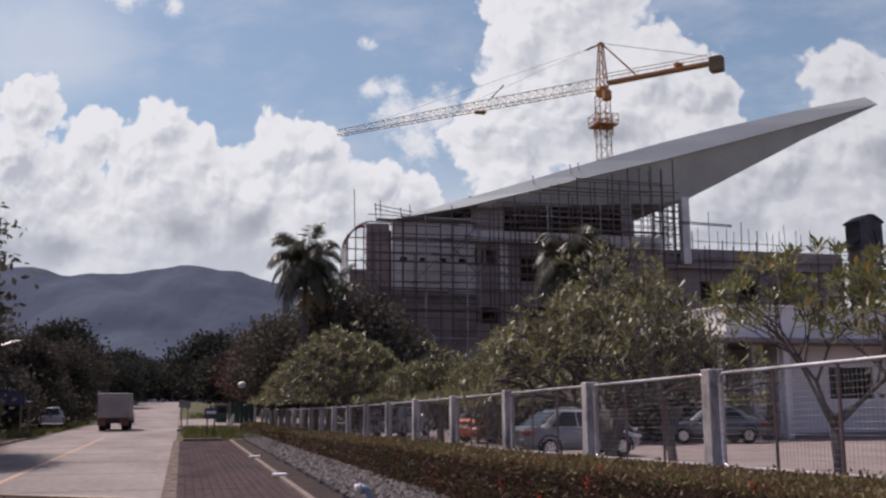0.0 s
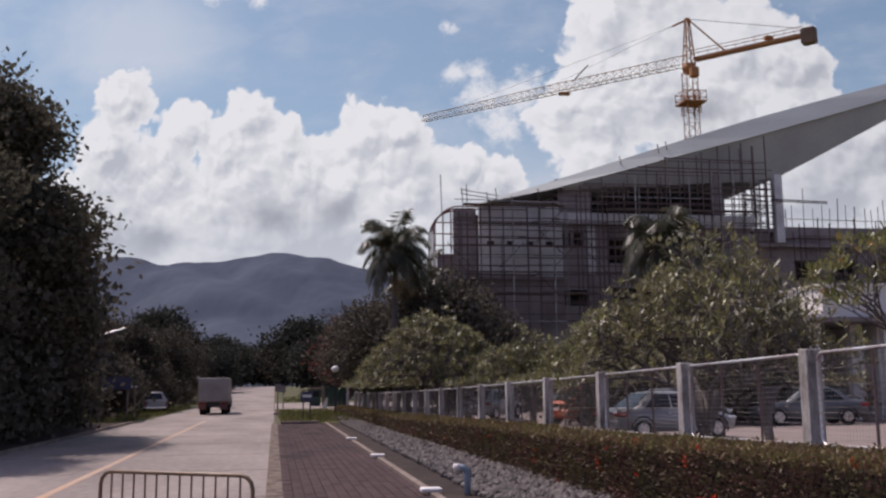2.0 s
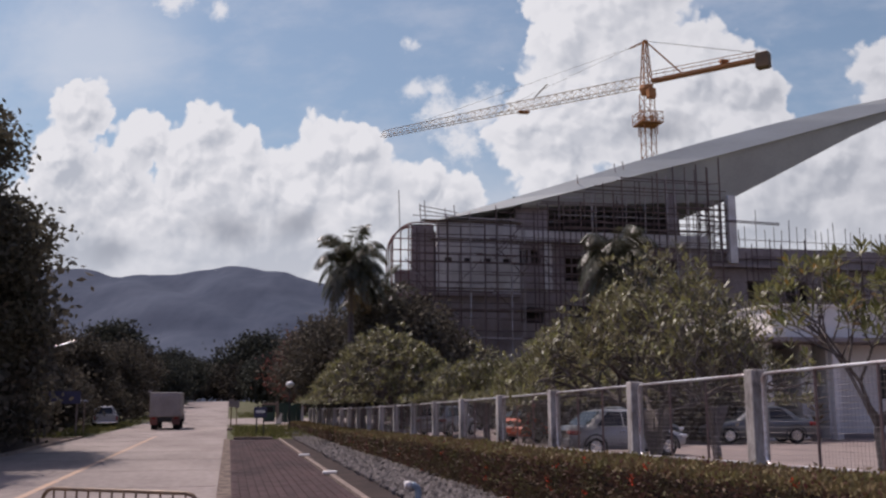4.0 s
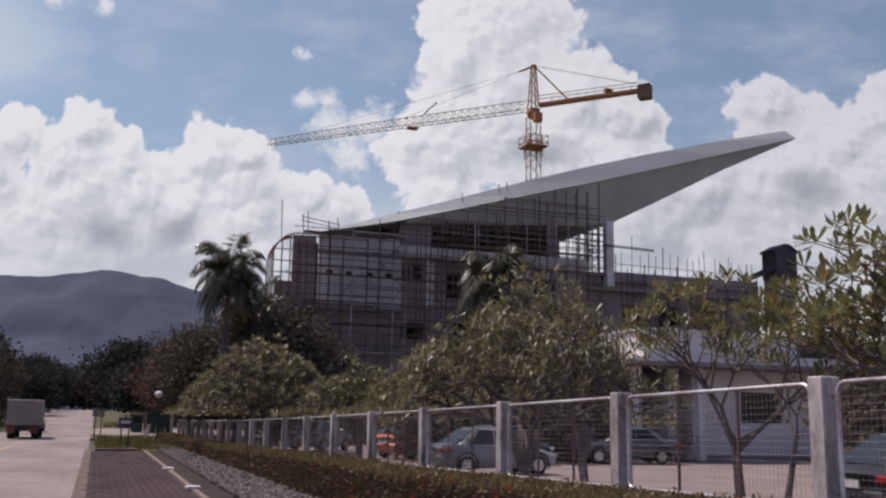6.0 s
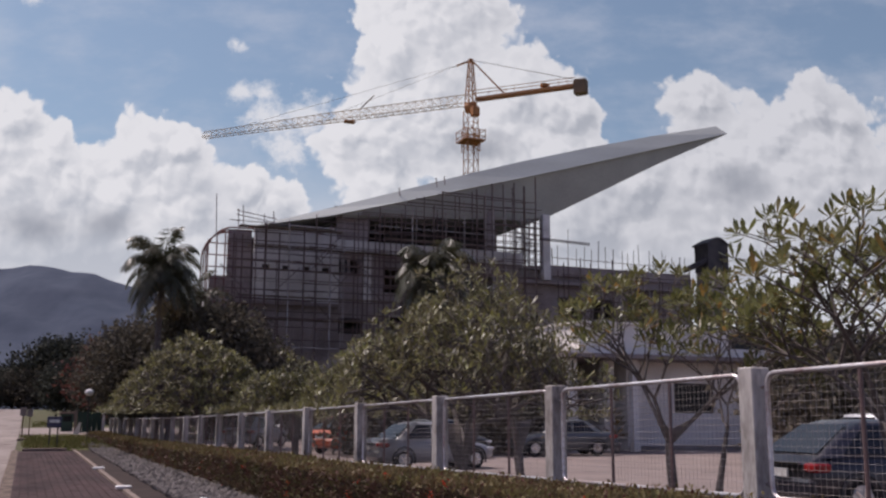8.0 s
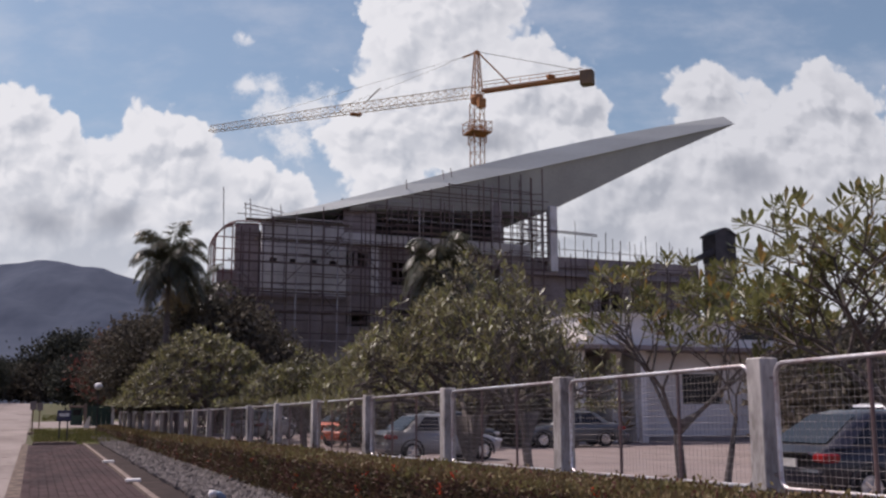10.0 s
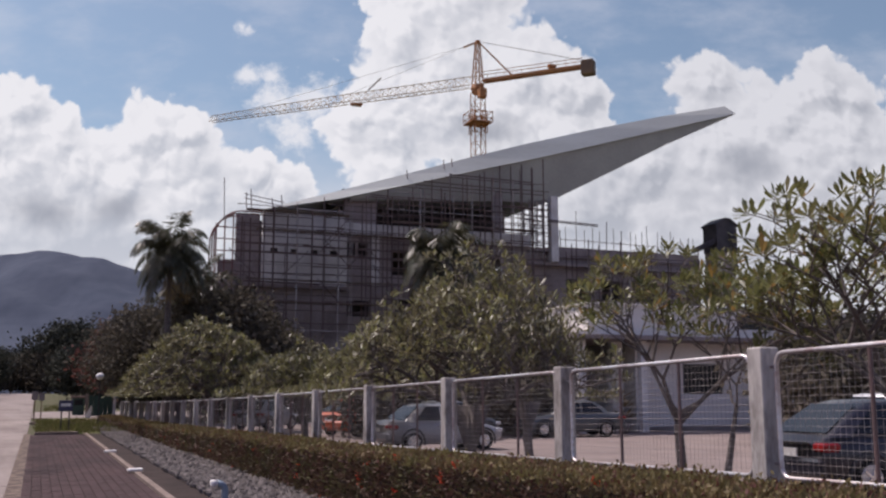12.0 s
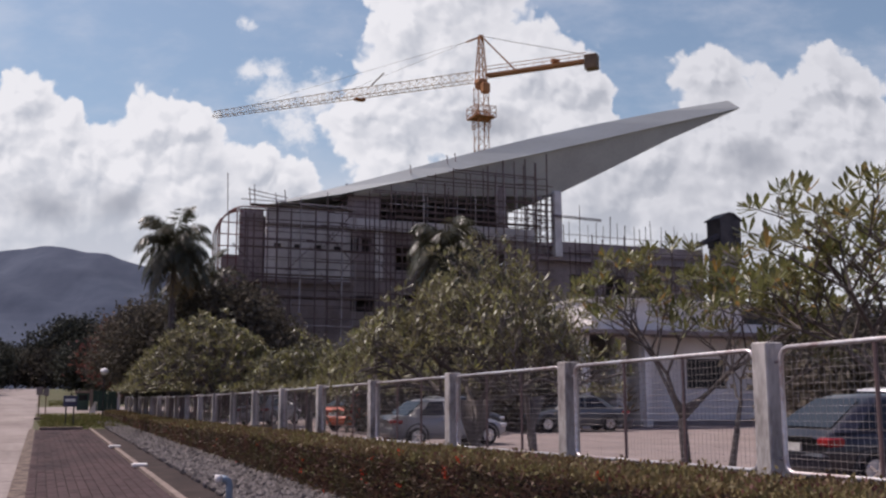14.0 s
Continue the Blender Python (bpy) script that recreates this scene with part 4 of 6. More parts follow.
# ---- hills ----
def hills(name, dist, knots, seed, label, rough=1.0):
    """A ridge: heights over the way across, as tangents."""
    b = Build()
    us = [k[0] for k in knots]
    hs = [k[1] for k in knots]
    n, m = 220, 30
    for j in range(m):
        q = j / (m - 1)
        for i in range(n):
            u = us[0] + (us[-1] - us[0]) * i / (n - 1)
            h = float(np.interp(u, us, hs)) * dist
            wob = noise.fractal(Vector((u * 22, seed, q * 3)), 1.0, 2.0, 5) * 0.0045 * dist * rough
            y = dist * (0.62 + 0.38 * q)
            b.v.append((u * dist * (0.9 + 0.1 * q), y + noise.noise(Vector((u * 14, q * 4, seed))) * dist * 0.02, h * q ** 0.8 + wob * q - (1 - abs(2 * noise.noise(Vector((u * 9 + q * 1.5, q * 2.2, seed * 1.7))))) * 0.026 * dist * q * (1 - q) * 2 - 5))
    for j in range(m - 1):
        for i in range(n - 1):
            a = j * n + i
            b.f.append((a, a + 1, a + 1 + n, a + n))
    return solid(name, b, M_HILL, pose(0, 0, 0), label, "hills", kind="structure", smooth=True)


hills("backdrop_hills", 2300, [(-1.3, .11), (-.95, .13), (-.75, .15), (-.62, .158), (-.60, .158), (-.54, .143), (-.484, .148), (-.44, .1525), (-.403, .153), (-.36, .146), (-.32, .134), (-.26, .115), (-.15, .08), (0.1, .05), (0.6, .04), (1.2, .05)], 3.0, "distant forested mountain ridge with blue haze put into its colour")


# ---- grass tufts on the verges ----
rs = np.random.RandomState(23)
tuft = []
for n0, n1, s0, s1, k in ((0.1, 5.0, 54.4, 80, 5200), (-12.5, -8.7, 60, 100, 5200), (1.0, 5.5, 119, 140, 1500), (-11, -8.7, 100, 150, 1500), (6.3, 7.1, 8, 50, 2500)):
    clumps_ = rs.uniform([n0, s0], [n1, s1], (max(20, k // 22), 2))
    pick = clumps_[rs.randint(0, len(clumps_), k)] + rs.normal(0, 0.22, (k, 2))
    pick = np.clip(pick, [n0, s0], [n1, s1])
    base = 0.35 if n0 > 6 else 0.03
    tuft.append(np.column_stack([pick, [base + rise(y) for y in pick[:, 1]]]))
tuft = np.concatenate(tuft)
k = len(tuft)
hgt = rs.uniform(0.06, 0.22, (k, 1))
al = unit(rs.normal(0, 0.45, (k, 3)) + [0, 0, 1]) * hgt
ac = unit(np.cross(al, rs.normal(0, 1, (k, 3)))) * rs.uniform(0.012, 0.03, (k, 1))
ob = new("grass_tufts", card_mesh("grass_tufts", tuft + al, al, ac, M_TUFT, 0.1))
ob.matrix_world = RF
tagged(ob, "uneven yellow-green grass tufts on the verges", "grass", kind="stuff")


# ---- the unfinished building ----
FS = 80.0                                        # its front stands this far along the road
site = thing("unfinished_building", on_road(16.9, FS, 0), "unfinished concrete building with a wedge roof under scaffolding", "building")
BN = 16.9
X = lambda n: n - BN


def wall_with_holes(b, n0, n1, z0, z1, y0, y1, holes):
    """A wall, cut into blocks round its openings (n0, n1, z0, z1)."""
    ns = sorted({n0, n1, *[h[0] for h in holes], *[h[1] for h in holes]})
    zs = sorted({z0, z1, *[h[2] for h in holes], *[h[3] for h in holes]})
    for i in range(len(ns) - 1):
        for j in range(len(zs) - 1):
            cn, cz = (ns[i] + ns[i + 1]) / 2, (zs[j] + zs[j + 1]) / 2
            if not any(h[0] < cn < h[1] and h[2] < cz < h[3] for h in holes):
                b.box(X(ns[i]), y0, zs[j], X(ns[i + 1]), y1, zs[j + 1])


# white rendered block at the left
b = Build()
wall_with_holes(b, 16.9, 24.1, 11.3, 17.5, 0.0, 0.35, [(17.6 + 1.75 * i, 18.3 + 1.75 * i, 14.0, 14.45) for i in range(4)])
part("wall", b.weld(), M_RENDER, site, "pale rendered upper wall with a row of small vents")
b = Build()
wall_with_holes(b, 16.6, 24.1, 0, 11.0, 0.25, 0.6, [])
part("wall", b.weld(), M_CONC, site, "bare grey concrete lower wall")
part("floor_slab", Build().box(X(14.9), -0.35, 11.0, X(24.3), 2.9, 11.3), M_CONC, site)
b = Build()
wall_with_holes(b, 14.9, 16.9, 11.3, 17.4, 1.2, 1.5, [])
part("wall", b.weld(), M_CONC, site)
part("wall", Build().box(X(13.4), 1.25, 0, X(14.9), 1.5, 13.4), M_CONC, site, "bare concrete wall behind the rounded corner")
part("wall", Build().box(X(18.0), 3.3, 0, X(18.3), 18, 17.3), M_CONC, site)
# middle block with window openings and parapet band
b = Build()
wall_with_holes(b, 24.1, 42.3, 0.0, 15.9, 0.3, 0.65, [(24.4, 25.2, 13.9, 15.3), (25.5, 26.4, 13.9, 15.3), (24.5, 26.6, 8.8, 10.2), (28.6, 31, 12.6, 14.9), (33, 35.6, 12.6, 14.9), (37, 39.6, 12.6, 14.9), (29, 39, 8, 10.4)])
part("wall", b.weld(), M_CONC, site, "stained grey concrete wall with unglazed openings")
b = Build()
wall_with_holes(b, 26.7, 27.4, 11.5, 15.9, 0.1, 0.3, [])
wall_with_holes(b, 24.1, 24.4, 11.3, 15.9, 0.1, 0.3, [])
part("pilaster", b.weld(), M_RENDER, site)
part("parapet", Build().box(X(24.1), -0.15, 15.9, X(42.4), 0.25, 17.0), M_RENDER, site, "pale parapet band")
part("floor_slab", Build().box(X(24.1), 0.25, 15.6, X(45.6), 20, 15.9), M_CONC, site)
part("wall", Build().box(X(24.1), 0.1, 17.0, X(27.1), 0.5, 19.3), M_CONC, site)
# added walls that close the openings; their dark colour imitates shade inside
part("inner_wall", Build().box(X(15.2), 3.0, 0, X(27.0), 3.3, 17.2), M_DARKIN, site, "added inner wall coloured dark to stand for interior shade")
part("back_wall", Build().box(X(18.4), 17.6, 0, X(62.6), 18, 15.6), M_DARKIN, site, "added inner wall coloured dark to stand for interior shade")
part("inner_wall", Build().box(X(26.0), 7.0, 15.9, X(42.9), 7.3, 21.6), M_DARKIN, site, "added inner wall coloured dark to stand for interior shade")
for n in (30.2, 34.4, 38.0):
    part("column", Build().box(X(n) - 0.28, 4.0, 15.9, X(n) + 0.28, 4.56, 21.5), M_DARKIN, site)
part("column", Build().box(X(38.75), -0.1, 16.9, X(39.55), 0.7, 21.4, 0.04), M_CONC, site, "square concrete column")
part("column", Build().box(X(41.6), 5.0, 15.9, X(42.3), 5.7, 21.5, 0.04), M_CONC, site, "square concrete column")
part("column", Build().box(X(44.75), -0.1, 14.6, X(45.55), 0.7, 21.0, 0.04), M_RENDER, site, "pale square concrete column")
# roof wedge: proud fascia above a tapering soffit wall
TOP = [(16.9, 17.66), (23.0, 19.62), (29.7, 21.82), (36.0, 23.95), (42.4, 26.0), (50.0, 28.25), (58.0, 30.45), (66.1, 32.46)]
LOW = [(66.65, 31.4), (58.0, 28.85), (50.0, 26.45), (42.4, 24.2), (33.0, 21.6), (24.4, 19.1), (16.9, 17.48)]
fb = Build()
LOWR = LOW[::-1]
LOW8 = [(n, float(np.interp(n, [q[0] for q in LOWR], [q[1] for q in LOWR]))) for n, _ in TOP[:-1]] + [LOW[0]]
for (n, z), (m, w) in zip(TOP, LOW8):
    deep = min(24.0, 1.0 + (n - 16.9) * 2.6)
    fb.v += [(X(n), -0.1, z), (X(m), -1.2, w), (X(m), deep, w), (X(n), deep, z)]
for i in range(len(TOP) - 1):
    for k in range(4):
        fb.f.append((i * 4 + k, i * 4 + (k + 1) % 4, i * 4 + 4 + (k + 1) % 4, i * 4 + 4 + k))
fb.f += [(3, 2, 1, 0), tuple(range(28, 32))]
part("roof_fascia", fb, M_FASCIA, site, "pale grey sloping roof fascia")
sb = Build()
SOFF = [(24.4, 18.9, 19.12, -0.6), (33.0, 19.6, 21.62, 0.0), (42.3, 20.35, 24.2, 0.4), (45.4, 20.8, 25.08, 0.5), (50.0, 23.15, 26.45, 0.1), (58.0, 27.3, 28.85, -0.5), (66.4, 31.25, 31.36, -1.0)]
for n, z0, z1, y in SOFF:
    sb.v += [(X(n), -0.9, z1), (X(n), y, z0), (X(n), 23.0, z0), (X(n), 23.0, z1)]
for i in range(len(SOFF) - 1):
    for k in range(4):
        sb.f.append((i * 4 + k, i * 4 + (k + 1) % 4, i * 4 + 4 + (k + 1) % 4, i * 4 + 4 + k))
sb.f += [(3, 2, 1, 0), tuple(range(24, 28))]
part("roof_soffit", sb, M_SOFFIT, site, "smooth grey underside of the roof wing")
# low wing at the right
b = Build()
wall_with_holes(b, 42.4, 63.0, 0, 16.0, 1.2, 1.6, [(47 + 4 * i, 49.4 + 4 * i, 11.2, 13.2) for i in range(3)])
part("wall", b.weld(), M_CONC, site, "dark grey unfinished side wing")
part("inner_wall", Build().box(X(43.2), 4.0, 0, X(62.4), 4.3, 14.28), M_DARKIN, site, "added inner wall coloured dark to stand for interior shade")
part("parapet", Build().box(X(45.6), 0.9, 15.2, X(62.6), 1.2, 16.25), M_CONC, site)
part("floor_slab", Build().box(X(42.4), 0.3, 14.3, X(62.6), 20, 14.6), M_CONC, site)
# curved steel ribs at the corner
for y in (0.4, 1.6, 2.8):
    pts = [(X(12.95) + 2.3 * (1 - math.cos(radians(a))), y, 14.9 + 2.55 * math.sin(radians(a))) for a in range(0, 91, 10)]
    part("curved_rib", Build().tube([(X(12.95), y, 7.0)] + pts + [(X(16.9), y, 17.5)], 0.065, 5), M_RED, site, "rust-red curved steel rib")
b = Build()
for i in range(9):
    z = 9.0 + 1.0 * i
    x0 = X(12.95) if z < 14.9 else X(12.95) + 2.3 * (1 - math.sqrt(max(0, 1 - ((z - 14.9) / 2.55) ** 2)))
    b.tube([(x0, 0.4, z), (X(15.0), 0.4, z)], 0.06, 4)
for n in (13.1, 13.8, 14.5):
    b.tube([(X(n), 0.4, 7), (X(n), 0.4, 16.2 + (n - 12.95) * 0.55)], 0.07, 4)
part("corner_grid", b, M_RED, site, "rust-red steel grid of the rounded corner")

# scaffolding in front
scaf = thing("scaffolding", on_road(BN, FS - 1.2, 0), "rusty tube scaffolding standing against the building front", "scaffolding")
rs = random.Random(12)
roof_low = lambda n: float(np.interp(n, [14.9, 16.9, 24.4, 33, 42.4], [17.5, 17.7, 19.2, 21.7, 24.3]))
for row, y in ((0, 0.0), (1, -1.1)):
    n = 14.9
    while n < 43.2:
        top = roof_low(n) + rs.uniform(-1.6, 0.1)
        if row and rs.random() < 0.3:
            top -= rs.uniform(1, 3)
        lean = rs.uniform(-0.08, 0.08)
        part("standard", Build().tube([(X(n), y, 0), (X(n) + lean, y, top)], rs.uniform(0.045, 0.07), 5), M_SCAFF if rs.random() < 0.87 else M_SCAFFGREY, scaf)
        n += rs.uniform(0.75, 1.35)
    for k in range(19):
        z = 7.2 + 0.80 * k + rs.uniform(-0.15, 0.15)
        a = 14.6 if z < 17.6 else float(np.interp(z, [17.3, 18.9, 21.1, 23.3, 24.6], [18.6, 25.2, 31.9, 38.2, 43.0]))
        c = 43.0
        while a < c - 1:
            e = min(c, a + rs.uniform(5, 9))
            if rs.random() < 0.88:
                part("ledger", Build().tube([(X(a) - 0.3, y - 0.1, z), (X(e) + 0.3, y - 0.1, z + rs.uniform(-0.12, 0.12))], rs.uniform(0.04, 0.065), 4), M_SCAFF if rs.random() < 0.87 else M_SCAFFGREY, scaf)
            a = e
for z, a, e in ((9.6, 15, 27), (11.45, 15.2, 42), (13.7, 15, 24.4), (15.6, 16, 30), (17.2, 15.2, 24), (17.05, 28, 42)):
    part("plank", Build().box(X(a), -1.0, z, X(e), -0.25, z + 0.07), M_PLANK, scaf, "weathered plank deck")
for _ in range(14):
    a = rs.uniform(15, 38)
    z = rs.uniform(8, 15.5)
    part("brace", Build().tube([(X(a), -1.15, z), (X(a) + rs.choice((-2.2, 2.2)), -1.15, z + 2.2)], 0.045, 4), M_SCAFF, scaf)
for n, z0, z1 in ((13.55, 16.5, 20.0), (15.4, 17, 18.9), (15.8, 17, 19.2), (17.6, 17.6, 18.6), (18.4, 17.8, 18.9), (29.8, 21, 22.1), (33.4, 22.5, 23.35), (34.2, 22.8, 23.6)):
    part("standard", Build().tube([(X(n), 0.6, z0), (X(n) - 0.1, 0.6, z1)], 0.05, 4), M_SCAFFGREY, scaf)
for z in (17.9, 18.25):
    part("ledger", Build().tube([(X(15.2), 0.6, z + 0.5), (X(18.6), 0.6, z)], 0.045, 4), M_SCAFFGREY, scaf)
# open tower between the columns
for n in (42.6, 43.3, 44.0, 44.6):
    for y in (1.4, 2.6, 4.0):
        part("standard", Build().tube([(X(n), y, 14.6), (X(n) + rs.uniform(-.1, .1), y, 20.6)], 0.05, 4), M_SCAFFGREY, scaf)
for k in range(9):
    z = 15.2 + 0.62 * k
    part("ledger", Build().tube([(X(42.2), 1.4, z), (X(45.0 + (0.8 if k % 3 == 0 else 0)), 1.4, z + rs.uniform(-.25, .25))], 0.045, 4), M_SCAFFGREY, scaf)
    part("brace", Build().tube([(X(42.5), 2.6, z), (X(44.6), 2.6, z + rs.choice((-1.2, 1.2)))], 0.04, 4), M_SCAFFGREY, scaf)
for z in (18.45, 18.6):
    part("ledger", Build().tube([(X(44.2), 0.9, z), (X(49.8), 0.9, z - 0.15)], 0.06, 4), M_SCAFF, scaf)
n = 46.0
while n < 62:
    top = 17.2 + rs.uniform(0, 1.6) * rs.random() + (2.6 if 47.5 < n < 48.4 else 0.6)
    part("rebar", Build().tube([(X(n), 1.6, 15.9), (X(n) + rs.uniform(-.1, .1), 1.6, top)], 0.035 if rs.random() < 0.6 else 0.05, 4), M_SCAFFGREY, scaf)
    n += rs.uniform(0.45, 1.2)
part("ledger", Build().tube([(X(46), 1.5, 16.9), (X(61), 1.5, 16.75)], 0.04, 4), M_SCAFFGREY, scaf)

for y in (0.2, -0.9):
    n = 45.8
    while n < 62:
        part("standard", Build().tube([(X(n), y, 0), (X(n) + rs.uniform(-.1, .1), y, 14.2 + rs.uniform(-1.5, 2.6))], 0.05, 4), M_SCAFF if rs.random() < 0.7 else M_SCAFFGREY, scaf)
        n += rs.uniform(1.0, 2.2)
    for k in range(6):
        z = 9.5 + 1.05 * k + rs.uniform(-.2, .2)
        part("ledger", Build().tube([(X(45.5), y - 0.08, z), (X(62), y - 0.08, z + rs.uniform(-.3, .3))], 0.05, 4), M_SCAFF, scaf)
# dark tank house past the wing
tank = thing("roof_tank", on_road(65.2, 79.4, 0), "dark weathered tank house standing above the side wing", "tank")
part("tower", Build().box(-1.2, 0.2, 0, 1.2, 2.2, 17.2, 0.06), M_CONC, tank, "grey concrete tower")
part("body", Build().prism([(-1.3, 16.6), (1.3, 16.6), (1.3, 19.4), (0.4, 20.0), (-0.2, 20.05), (-1.3, 19.4)], 0.0, 2.2), M_TANK, tank, "dark sheet body with a low gable")
part("cap", Build().prism([(-1.45, 19.3), (-0.2, 20.0), (0.4, 19.95), (1.45, 19.3), (1.45, 19.5), (0.4, 20.15), (-0.2, 20.2), (-1.45, 19.5)], -0.12, 2.35), M_TANK, tank)
part("chute", Build().tube([(-1.2, 0.5, 17.7), (-4.0, 0.5, 16.5)], [0.36, 0.26], 6), M_TANK, tank, "dark sloping chute")
part("brace", Build().tube([(0.3, -0.05, 18.6), (1.2, -0.05, 14.8)], 0.13, 5), M_TANK, tank)


# ---- tower crane ----
crane = thing("tower_crane", on_road(60.3, 130, 0), "orange-yellow tower crane with a long lattice jib", "crane")


def lattice(b, p0, p1, w0, w1, bays, r, up=Vector((0, 0, 1)), tri=False):
    p0, p1 = Vector(p0), Vector(p1)
    d = (p1 - p0).normalized()
    a = d.cross(up).normalized()
    c = a.cross(d).normalized()
    corners = [(-0.5, -0.4), (0.5, -0.4), (0.0, 0.6)] if tri else [(-0.5, -0.5), (0.5, -0.5), (0.5, 0.5), (-0.5, 0.5)]
    at = lambda q, k: p0.lerp(p1, q) + (a * corners[k][0] + c * corners[k][1]) * (w0 + (w1 - w0) * q)
    m = len(corners)
    for k in range(m):
        b.tube([at(0, k), at(1, k)], r, 4)
    for i in range(bays):
        q0, q1 = i / bays, (i + 1) / bays
        for k in range(m):
            j = (k + 1) % m
            b.tube([at(q0, k), at(q1, j)], r * 0.55, 3, False)
            b.tube([at(q1, k), at(q1, j)], r * 0.5, 3, False)


up_y = Vector((0, 1, 0))
b = Build()
lattice(b, (0, 0, 0), (0, 0, 48.2), 1.7, 1.7, 24, 0.075, up_y)
part("mast", b, M_CRANE, crane, "lattice mast")
b = Build().box(-1.7, -1.7, 43.2, 1.7, 1.7, 43.4)
for z in (43.4, 44.4):
    for x0, y0, x1, y1 in ((-1.7, -1.7, 1.7, -1.7), (1.7, -1.7, 1.7, 1.7), (-1.7, 1.7, 1.7, 1.7), (-1.7, -1.7, -1.7, 1.7)):
        b.tube([(x0, y0, z + 0.5), (x1, y1, z + 0.5)], 0.06, 4)
for x in (-1.7, 0, 1.7):
    for y in (-1.7, 1.7):
        b.tube([(x, y, 43.3), (x, y, 45.0)], 0.06, 4)
lattice(b, (0, 0, 41.6), (0, 0, 45.0), 2.1, 2.1, 3, 0.08, up_y)
part("climbing_frame", b, M_CRANE, crane, "climbing frame with railings")
part("slewing_ring", Build().tube([(0, 0, 48.0), (0, 0, 48.8), (0, 0, 49.4)], [0.85, 1.1, 0.95], 12), M_CRANE, crane)
JIB = Vector((-34.2, 37.0, 0.0)).normalized()
part("cab", Build().box(-0.6, -2.1, 46.9, 0.6, -1.0, 48.4, 0.1), M_CRANE, crane, "small operator's cab")
b = Build()
lattice(b, (0, 0, 49.2), (0.0, 0.0, 56.6), 1.4, 0.5, 5, 0.10, up_y)
b.tube([(0, 0, 56.4), tuple(JIB * 2.4 + Vector((0, 0, 55.9)))], 0.16, 4)
b.tube([(0, 0, 56.6), tuple(JIB * -6.0 + Vector((0, 0, 49.8)))], 0.16, 4)
part("tower_head", b, M_CRANE, crane, "lattice tower head")
b = Build()
lattice(b, tuple(JIB * 1.0 + Vector((0, 0, 50.0))), tuple(JIB * 27 + Vector((0, 0, 50.2))), 1.6, 1.5, 18, 0.07, tri=True)
lattice(b, tuple(JIB * 27 + Vector((0, 0, 50.2))), tuple(JIB * 51 + Vector((0, 0, 50.2))), 1.5, 1.1, 17, 0.065, tri=True)
part("jib", b, M_CRANEPALE, crane, "long pale yellow lattice jib")
part("trolley", Build().box(-0.9, -0.5, -0.3, 0.9, 0.5, 0.1, 0.08), M_CRANE, crane).location = JIB * 21.5 + Vector((0, 0, 49.2))
b = Build()
for k in (-0.45, 0.45):
    off = JIB.cross(Vector((0, 0, 1))) * k
    b.tube([tuple(off + JIB * -1.0 + Vector((0, 0, 49.9))), tuple(off + JIB * -17.5 + Vector((0, 0, 49.9)))], 0.30, 4)
for k in range(12):
    at = JIB * -(1.6 + 1.4 * k)
    b.tube([tuple(at + Vector((0, 0, 50.1))), tuple(at + Vector((0, 0, 51.1)))], 0.035, 4)
side_ = JIB.cross(Vector((0, 0, 1)))
for k in (-1, 1):
    b.tube([tuple(side_ * 0.7 * k + Vector((0, 0, 51.2))), tuple(side_ * 0.7 * k + JIB * -17 + Vector((0, 0, 51.0)))], 0.06, 4)
part("counter_jib", b, M_CRANE, crane, "orange counter jib with railing")
ball = part("counterweight", Build().box(-0.95, -0.8, -1.5, 0.95, 0.8, 0.75, 0.12), M_CRANEDARK, crane, "brown ballast block")
ball.location, ball.rotation_euler = JIB * -17.6 + Vector((0, 0, 50.0)), (0, 0, math.atan2(JIB.y, JIB.x) + math.pi)
part("winch", Build().box(-0.6, -0.4, -0.2, 0.6, 0.4, 0.35, 0.1), M_CRANE, crane).location = JIB * -12 + Vector((0, 0, 50.6))
b = Build()
for q in (23.0, 42.0):
    b.tube([tuple(JIB * 2.0 + Vector((0, 0, 56.0))), tuple(JIB * q + Vector((0, 0, 51.1)))], 0.022, 4)
b.tube([(0, 0, 56.5), tuple(JIB * -16.5 + Vector((0, 0, 51.0)))], 0.045, 4)
part("tie_bar", b, M_CRANEDARK, crane, "thin tie bars")
b = Build()
b.tube([tuple(JIB * 19.4 + Vector((0, 0, 51.2))), tuple(JIB * 17.0 + Vector((0, 0, 53.0)))], 0.10, 4)
part("strut", b, M_CRANEDARK, crane)


# ---- white house behind the yard ----
house = thing("house", on_road(22, 38, 0.28), "two-storey white house with a pillared porch", "house")
b = Build()


def hwall(b, x0, x1, z0, z1, y0, y1, holes):
    xs = sorted({x0, x1, *[h[0] for h in holes], *[h[1] for h in holes]})
    zs = sorted({z0, z1, *[h[2] for h in holes], *[h[3] for h in holes]})
    for i in range(len(xs) - 1):
        for j in range(len(zs) - 1):
            cx, cz = (xs[i] + xs[i + 1]) / 2, (zs[j] + zs[j + 1]) / 2
            if not any(h[0] < cx < h[1] and h[2] < cz < h[3] for h in holes):
                b.box(xs[i], y0, zs[j], xs[i + 1], y1, zs[j + 1])


